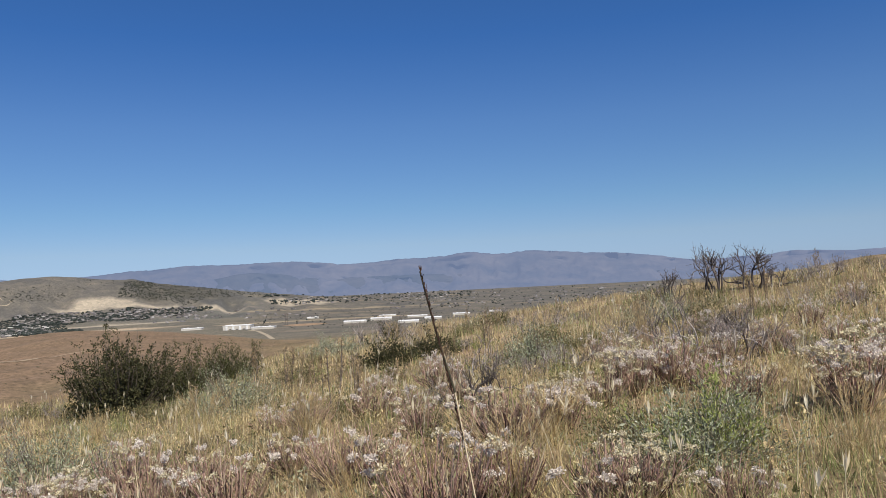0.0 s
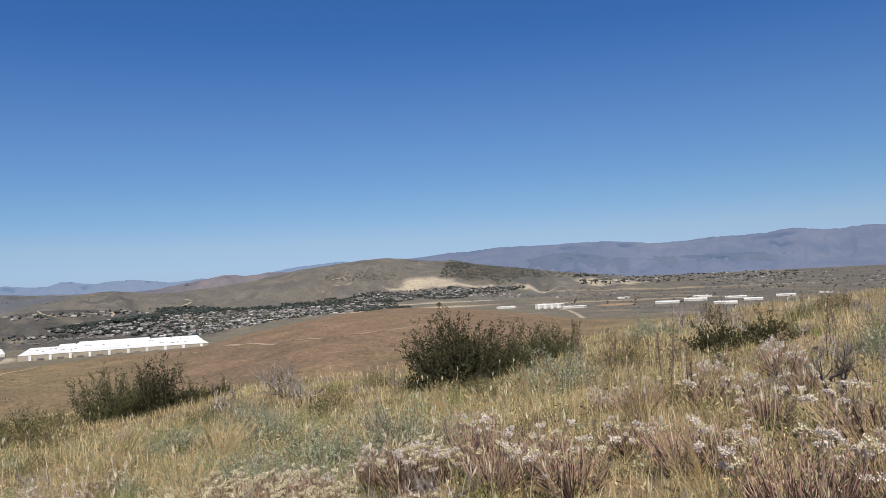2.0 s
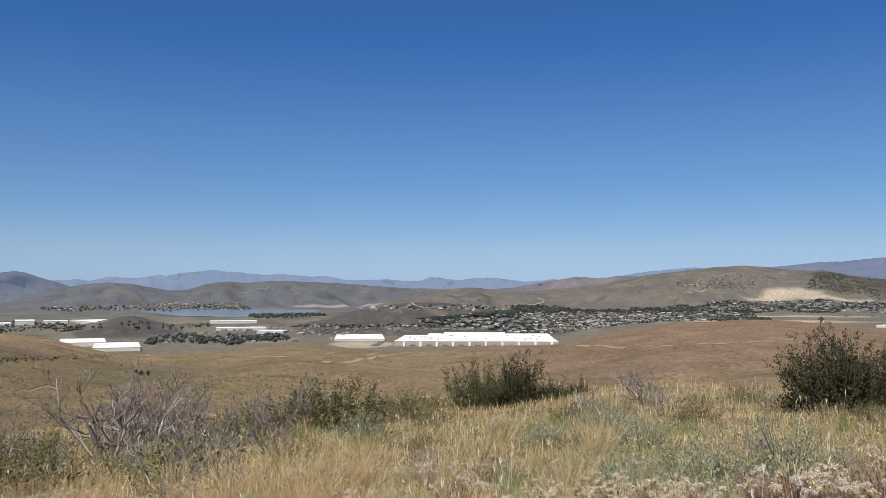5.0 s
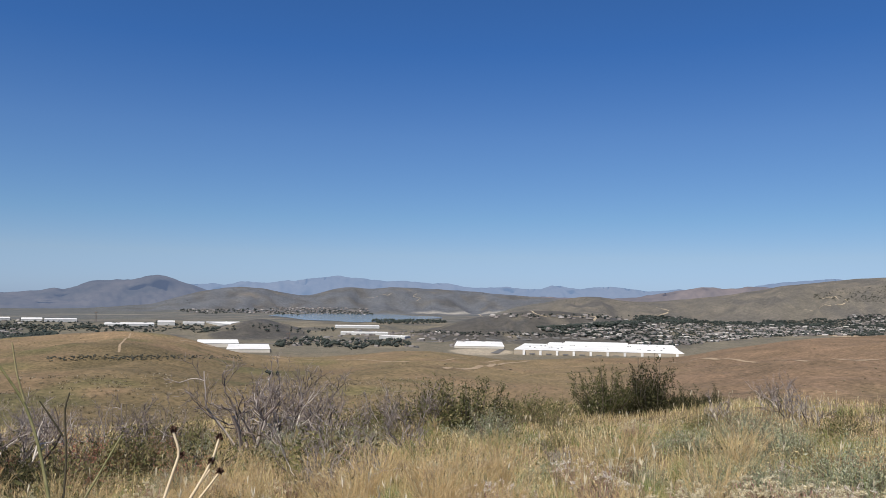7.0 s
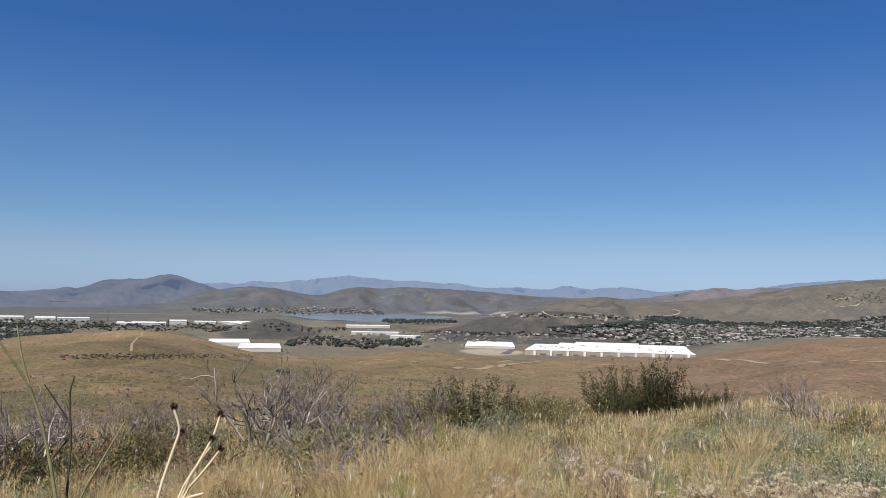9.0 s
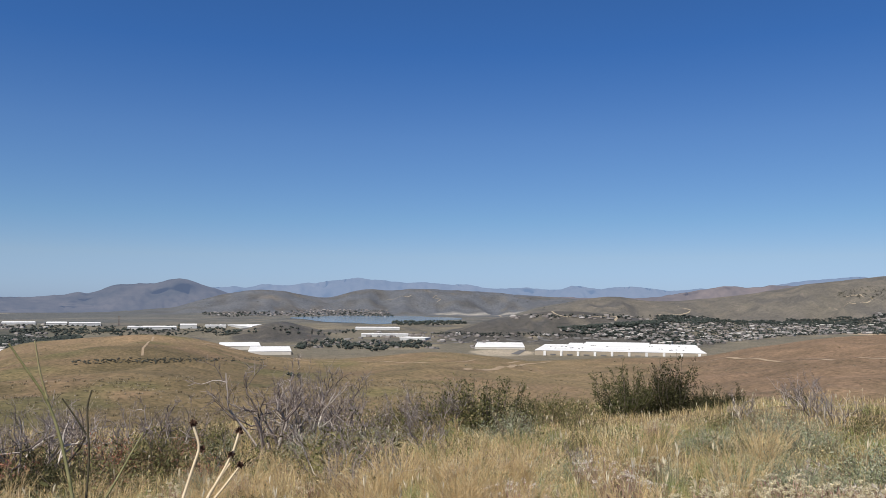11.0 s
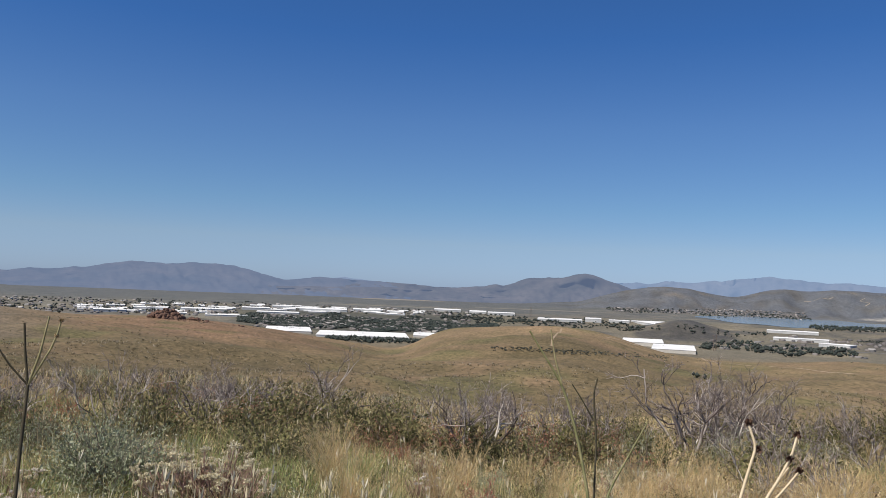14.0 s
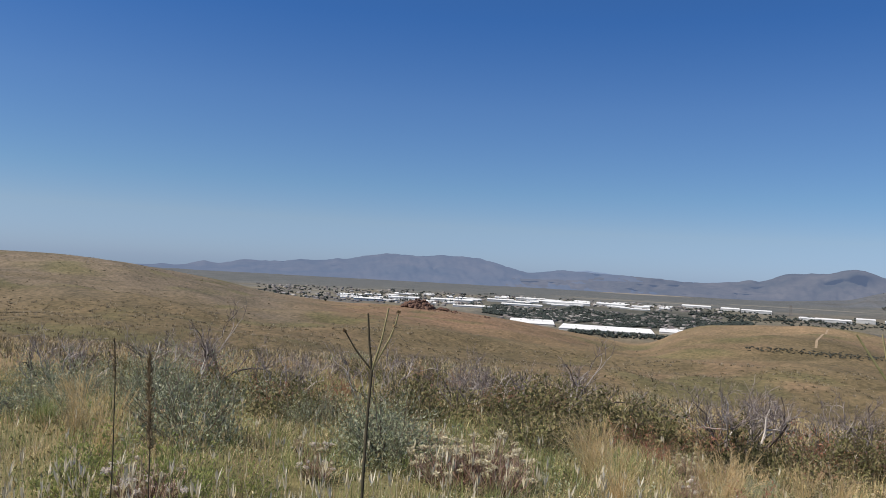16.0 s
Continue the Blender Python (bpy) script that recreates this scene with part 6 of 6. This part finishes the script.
# ---------------------------------------------------------------- single tall stalks close to the path
def stalk_thing(name, label, lines, mat, root, category="plant stalk", heads=(), head_mat=None, head_size=0.008, group=""):
    """lines: (points, base radius, tip radius); root: where it grows from the ground."""
    gx, gy = root
    gz = float(ground_z(gx, gy)) - 0.02
    ob = thing(name, gx, gy, label, category, group, z=gz)
    stems = []
    for k, (pts, r0, r1, *own) in enumerate(lines):
        g = Geo()
        p = np.array(pts, float) - (gx, gy, gz)
        u = np.linspace(0, len(p) - 1, 3 * len(p))
        p = np.stack([np.interp(u, np.arange(len(p)), p[:, i]) for i in range(3)], 1)
        p[1:-1] = (p[:-2] + 2 * p[1:-1] + p[2:]) / 4
        g.tube(p, r0, r1, 7)
        stems.append((np.array(pts[-1]), put("stem" if k == 0 else "branch", g.mesh("stem" if k == 0 else "branch", own[0] if own else mat), ob)))
    hs = np.random.RandomState(len(heads) + 3)
    for h in heads:
        g = Geo()
        m = 46
        dv = hs.normal(size=(m, 3)) + [0, 0, 0.3]
        g.leaves(np.repeat((np.array(h) - (gx, gy, gz))[None], m, 0), dv, head_size * hs.uniform(0.7, 1.3, m), head_size * 0.6, hs)
        holder = min(stems, key=lambda e: float(np.linalg.norm(e[0] - np.array(h))))[1]
        put("seed_head", g.mesh("seed_head", head_mat or SEED_DARK), holder)
    return ob


gz = lambda x, y: float(ground_z(x, y)) - 0.02
stalk_thing("tall_stalk", "tall dark green umbel stalk with forked top", [
    ([(-2.24, -1.15, gz(-2.24, -1.15)), (-2.255, -1.155, 0.3), (-2.272, -1.162, 0.603), (-2.306, -1.17, 0.75), (-2.328, -1.171, 0.882)], 0.004, 0.0034),
    ([(-2.328, -1.171, 0.882), (-2.333, -1.183, 0.953), (-2.336, -1.189, 1.012)], 0.0028, 0.0022), ([(-2.328, -1.171, 0.882), (-2.34, -1.155, 0.948), (-2.349, -1.144, 1.027)], 0.0028, 0.002, STALK_OLIVE),
    ([(-2.328, -1.171, 0.882), (-2.346, -1.137, 0.955), (-2.351, -1.126, 0.989), (-2.354, -1.121, 1.018)], 0.0026, 0.0018, STALK_OLIVE), ([(-2.328, -1.171, 0.882), (-2.322, -1.21, 0.926), (-2.318, -1.238, 0.97)], 0.0024, 0.0016)],
    STALK_DARK, (-2.24, -1.15), heads=[(-2.354, -1.121, 1.018), (-2.318, -1.238, 0.97), (-2.351, -1.128, 0.985)], head_mat=SEED_BROWN, head_size=0.006)
stalk_thing("tall_stalk", "dark dry stalk forking into a narrow V", [
    ([(-2.62, 0.16, gz(-2.62, 0.16)), (-2.68, 0.168, 0.3), (-2.715, 0.174, 0.573), (-2.744, 0.186, 0.722), (-2.763, 0.178, 0.843), (-2.765, 0.19, 0.886)], 0.0036, 0.0022),
    ([(-2.754, 0.178, 0.773), (-2.767, 0.148, 0.825), (-2.778, 0.121, 0.867)], 0.0026, 0.0018)], STALK_DARK, (-2.62, 0.16))
stalk_thing("tall_stalk", "bent olive green stalk with a pale side branch", [
    ([(-2.55, 0.17, gz(-2.55, 0.17)), (-2.62, 0.165, 0.3), (-2.672, 0.147, 0.585), (-2.715, 0.113, 0.768), (-2.735, 0.08, 0.872), (-2.75, 0.031, 0.948), (-2.76, -0.01, 1.013)], 0.0056, 0.0024),
    ([(-2.735, 0.08, 0.872), (-2.745, 0.061, 0.94), (-2.752, 0.048, 1.019)], 0.003, 0.002, STALK_OLIVE), ([(-2.64, 0.16, 0.45), (-2.661, 0.19, 0.584), (-2.67, 0.257, 0.699), (-2.671, 0.302, 0.78)], 0.0036, 0.002)], STALK_GREEN, (-2.55, 0.17))
stalk_thing("branching_stems", "pale dry branching stems with small dark seed heads", [
    ([(-1.83, 0.17, gz(-1.83, 0.17)), (-1.84, 0.17, 0.45), (-1.85, 0.155, 0.7), (-1.859, 0.159, 0.766), (-1.867, 0.186, 0.843), (-1.869, 0.197, 0.872), (-1.878, 0.186, 0.909)], 0.0034, 0.0021),
    ([(-1.84, 0.17, 0.6), (-1.847, 0.191, 0.765), (-1.847, 0.233, 0.834), (-1.846, 0.248, 0.863), (-1.848, 0.258, 0.895)], 0.003, 0.002), ([(-1.84, 0.17, 0.65), (-1.846, 0.196, 0.765), (-1.841, 0.231, 0.805), (-1.838, 0.256, 0.837)], 0.0028, 0.0018),
    ([(-1.84, 0.17, 0.68), (-1.847, 0.19, 0.765), (-1.848, 0.214, 0.805), (-1.845, 0.242, 0.843)], 0.0028, 0.0018), ([(-1.845, 0.17, 0.72), (-1.84, 0.2, 0.762), (-1.833, 0.228, 0.768)], 0.004, 0.0025)],
    STALK_PALE, (-1.83, 0.17), heads=[(-1.878, 0.186, 0.911), (-1.848, 0.258, 0.897), (-1.838, 0.257, 0.839), (-1.869, 0.201, 0.868), (-1.845, 0.243, 0.858)], head_size=0.0075)
stalk_thing("seed_stalk", "slender dark grass stalk with a narrow seed spike", [
    ([(0.16, 0.99, gz(0.16, 0.99)), (0.09, 1.0, 0.55), (0.04, 1.016, 0.85), (0.009, 1.041, 1.065)], 0.0008, 0.001, STALK_PALE), ([(0.009, 1.041, 1.065), (-0.004, 1.046, 1.112), (-0.019, 1.049, 1.174), (-0.029, 1.049, 1.222)], 0.0016, 0.001)], STALK_DARK, (0.16, 0.99))
SPIKE = Geo()
u = rs.uniform(0, 1, 320)
spike_at = np.stack([np.interp(u, [0, 0.5, 1], c) for c in ((0.018, 0.0, -0.029), (1.034, 1.044, 1.049), (1.0, 1.09, 1.225))], 1)
slender = bpy.data.objects["seed_stalk"]
SPIKE.leaves(spike_at - np.array(slender.matrix_basis.translation), rs.normal(0, 0.2, (320, 3)) + [-0.12, 0, 1], rs.uniform(0.005, 0.011, 320), 0.0012, rs)
put("seed_spike", SPIKE.mesh("seed_spike", SEED_DARK), slender)
for pts in ([(-2.3, -1.68), (-2.345, -1.725, 0.524), (-2.367, -1.741, 0.631), (-2.38, -1.753, 0.712), (-2.394, -1.775, 0.865)], [(-2.62, -2.0), (-2.65, -2.02, 0.5), (-2.671, -2.041, 0.671), (-2.68, -2.05, 0.78), (-2.688, -2.065, 0.866)]):
    x, y = pts[0]
    fat = x > -2.5
    ob = stalk_thing("seed_stalk", "slender brown grass stalk with a bristly seed spike", [([(x, y, gz(x, y))] + pts[1:], 0.0022, 0.0014)], STALK_DARK, (x, y))
    g = Geo()
    m = 420 if fat else 130
    u = rs.uniform(0.0 if fat else 0.4, 1, m)[:, None]
    a, b = np.array(pts[2]), np.array(pts[4])
    at = a + (b - a) * u - np.array(ob.matrix_basis.translation)
    g.leaves(at, rs.normal(0, 0.45, (m, 3)) + [0, 0, 1], rs.uniform(0.012, 0.026, m) * (1 if fat else 0.6), 0.003, rs)
    put("seed_spike", g.mesh("seed_spike", HUSK), ob)


# ---------------------------------------------------------------- grasses
def field(n, r0, r1, a0=-34, a1=134, power=0.5, keep=None):
    """Random places on the slope between two ranges; keep: a function of x, y giving the chance to stay."""
    a, r = np.radians(rs.uniform(a0, a1, n)), (r0 ** (1 / power) + rs.uniform(0, 1, n) * (r1 ** (1 / power) - r0 ** (1 / power))) ** power
    x, y = -r * np.sin(a), r * np.cos(a)
    if keep is not None:
        ok = rs.uniform(0, 1, n) < keep(x, y)
        x, y = x[ok], y[ok]
    return np.stack([x, y, ground_z(x, y) - 0.01], 1)


def clumped(at, per, spread):
    out = np.repeat(at, per, 0)
    out[:, :2] += rs.normal(0, spread, (len(out), 2))
    out[:, 2] = ground_z(out[:, 0], out[:, 1]) - 0.01
    return out


def meadow(name, label, material, layers):
    g = Geo()
    for at, high, lean, width, segs in layers:
        m = len(at)
        g.blades(at, high * rs.uniform(0.55, 1.15, m), lean * rs.uniform(0.2, 1.3, m), width * rs.uniform(0.7, 1.3, m), rs, segs)
    tagged(put(name, g.mesh(name, material)), label, "grass", kind="stuff")


bearing = lambda x, y: np.degrees(np.arctan2(-x, y))
wet = lambda x, y: np.clip(0.34 + 0.5 * ripple(x, y, 4.5, 91) + 0.62 * smooth(80, 98, bearing(x, y)) + 0.45 * smooth(8, -8, bearing(x, y)) * smooth(7, 4.5, np.hypot(x, y)), 0, 1)
dry = lambda x, y: np.clip(0.62 - 0.45 * ripple(x, y, 4.5, 91) + 0.25 * smooth(20, 45, bearing(x, y)) - 0.6 * smooth(80, 98, bearing(x, y)) * smooth(13, 8, np.hypot(x, y)), 0.04, 1)
lean_side = lambda x, y: 1 - 0.6 * smooth(80, 98, bearing(x, y))
rust = lambda x, y: np.clip(0.4 * ripple(x, y, 5.5, 95) + 0.3 * smooth(60, 90, bearing(x, y)) + 0.5 * smooth(22, 5, bearing(x, y)), 0, 1)
meadow("dry_grass", "dense straw-coloured dry grass on the slope", STRAW, [
    (clumped(field(5400, 2.4, 9, keep=dry), 11, 0.06), 0.23, 0.9, 0.0033, 2), (clumped(field(8500, 9, 20, keep=dry), 7, 0.09), 0.25, 0.7, 0.0075, 2), (field(30000, 19, 46, keep=dry), 0.28, 0.5, 0.02, 1)])
meadow("green_grass", "green grass growing through dry stems", GREEN, [
    (clumped(field(4400, 2.4, 9, keep=wet), 11, 0.045), 0.22, 0.6, 0.0033, 2), (clumped(field(5800, 9, 20, keep=wet), 7, 0.07), 0.24, 0.45, 0.007, 2), (field(12000, 19, 40, keep=wet), 0.24, 0.45, 0.018, 1)])
meadow("mixed_grass", "half-dry olive and tan grass", MIXED, [
    (field(38000, 2.4, 10, keep=lean_side), 0.18, 0.9, 0.0036, 2), (field(30000, 10, 24, keep=lean_side), 0.19, 0.7, 0.01, 2), (field(22000, 24, 60), 0.22, 0.5, 0.026, 1),
    (field(2200, 0.4, 2.4, -180, 180), 0.12, 1.0, 0.006, 2), (field(11000, 2.4, 12, 134, 326), 0.18, 0.9, 0.008, 1)])
# short dark blades added to darken the gaps as shade would
meadow("gap_shade_grass", "dark short blades standing in for shade at the foot of the stems", GAP_SHADE, [(field(8000, 2.4, 11), 0.09, 1.5, 0.006, 1), (clumped(field(1300, 4, 22), 14, 0.1), 0.17, 0.9, 0.007, 1)])
meadow("rust_grass", "rust-tinted cheatgrass patches", RUSSET, [
    (clumped(field(2600, 2.6, 10, keep=rust), 7, 0.05), 0.24, 0.6, 0.0042, 2), (clumped(field(5200, 10, 26, keep=rust), 6, 0.09), 0.26, 0.5, 0.008, 2)])
meadow("upright_stems", "thin upright straw stems above the turf", STRAW, [(clumped(field(1900, 2.6, 11, keep=dry), 4, 0.05), 0.4, 0.16, 0.0026, 2), (field(7000, 11, 30, keep=dry), 0.36, 0.2, 0.0055, 1)])
meadow("green_stems", "thin upright green stems above the turf", GREEN, [(clumped(field(1500, 2.6, 11, keep=wet), 4, 0.05), 0.36, 0.2, 0.0026, 2)])
meadow("slope_brush", "small brown and olive brush dotting the grass slope", HILL_BRUSH, [(clumped(field(3600, 24, 70, 84, 134), 14, 0.14), 0.3, 0.9, 0.036, 1), (clumped(field(4200, 60, 160, 50, 134), 12, 0.2), 0.4, 0.9, 0.085, 1)])
meadow("slope_straw", "bleached grass tufts dotting the slope", STRAW, [(clumped(field(4200, 24, 80, 60, 134), 8, 0.14), 0.24, 0.8, 0.026, 1)])
meadow("fallen_stems", "tangled dead stems lying in the grass", AWN, [(field(5200, 2.4, 12, keep=lean_side), 0.1, 3.2, 0.0045, 2)])
meadow("hill_grass", "thin dry grass over the far side of the slope", DISTANT_GRASS, [(field(48000, 46, 130, power=0.6), 0.3, 0.4, 0.06, 1)])


def awn_heads():
    """Pale upright seed heads standing above the grass."""
    g = Geo()
    at = np.concatenate([field(330, 2.6, 8), field(480, 8, 20), field(300, 2.4, 5.5, 86, 134)])
    m = len(at)
    top = at + np.concatenate([rs.normal(0, 0.05, (m, 2)), rs.uniform(0.24, 0.42, (m, 1))], 1)
    for p, q in zip(at, top):
        g.tube([p, (p + q) / 2 + rs.normal(0, 0.008, 3), q], 0.0016, 0.0012)
    for _ in range(4):
        g.leaves(top - [0, 0, 0.01], rs.normal(0, 0.16, (m, 3)) + [0, 0, 1], rs.uniform(0.05, 0.1, m), rs.uniform(0.007, 0.013, m), rs)
    tagged(put("grass_seed_heads", g.mesh("grass_seed_heads", AWN)), "pale feathery grass seed heads above the turf", "seed heads", kind="stuff")


awn_heads()


def forbs(name, label, material, count, r0, r1, leaf, wide, high, keep=None):
    """Low leafy weeds between the grass: loose rosettes of small leaves."""
    g = Geo()
    at = field(count, r0, r1, keep=keep)
    m = 22
    c = np.repeat(at, m, 0)
    c[:, :2] += rs.normal(0, wide, (len(c), 2))
    c[:, 2] += rs.uniform(0.01, high, len(c)) * rs.uniform(0.3, 1, len(c))
    g.leaves(c, rs.normal(0, 0.6, (len(c), 3)) + [0, 0, 0.5], leaf * rs.uniform(0.5, 1.3, len(c)), leaf * 0.34 * rs.uniform(0.7, 1.3, len(c)), rs)
    tagged(put(name, g.mesh(name, material)), label, "weeds", kind="stuff")


forbs("low_weeds", "low olive weeds among the grass", DULL_LEAF, 900, 2.6, 14, 0.045, 0.07, 0.16)
forbs("grey_weeds", "small grey-green weeds among the grass", SAGE, 600, 2.6, 14, 0.04, 0.06, 0.16)
forbs("dry_leaf_litter", "curled dry leaves and husks in the grass", STRAW, 1400, 2.4, 14, 0.04, 0.1, 0.2, lambda x, y: 1 - 0.85 * smooth(80, 96, bearing(x, y)))
forbs("cream_blossoms", "tiny cream blossoms scattered through the grass", CREAM, 420, 3, 14, 0.016, 0.07, 0.26)
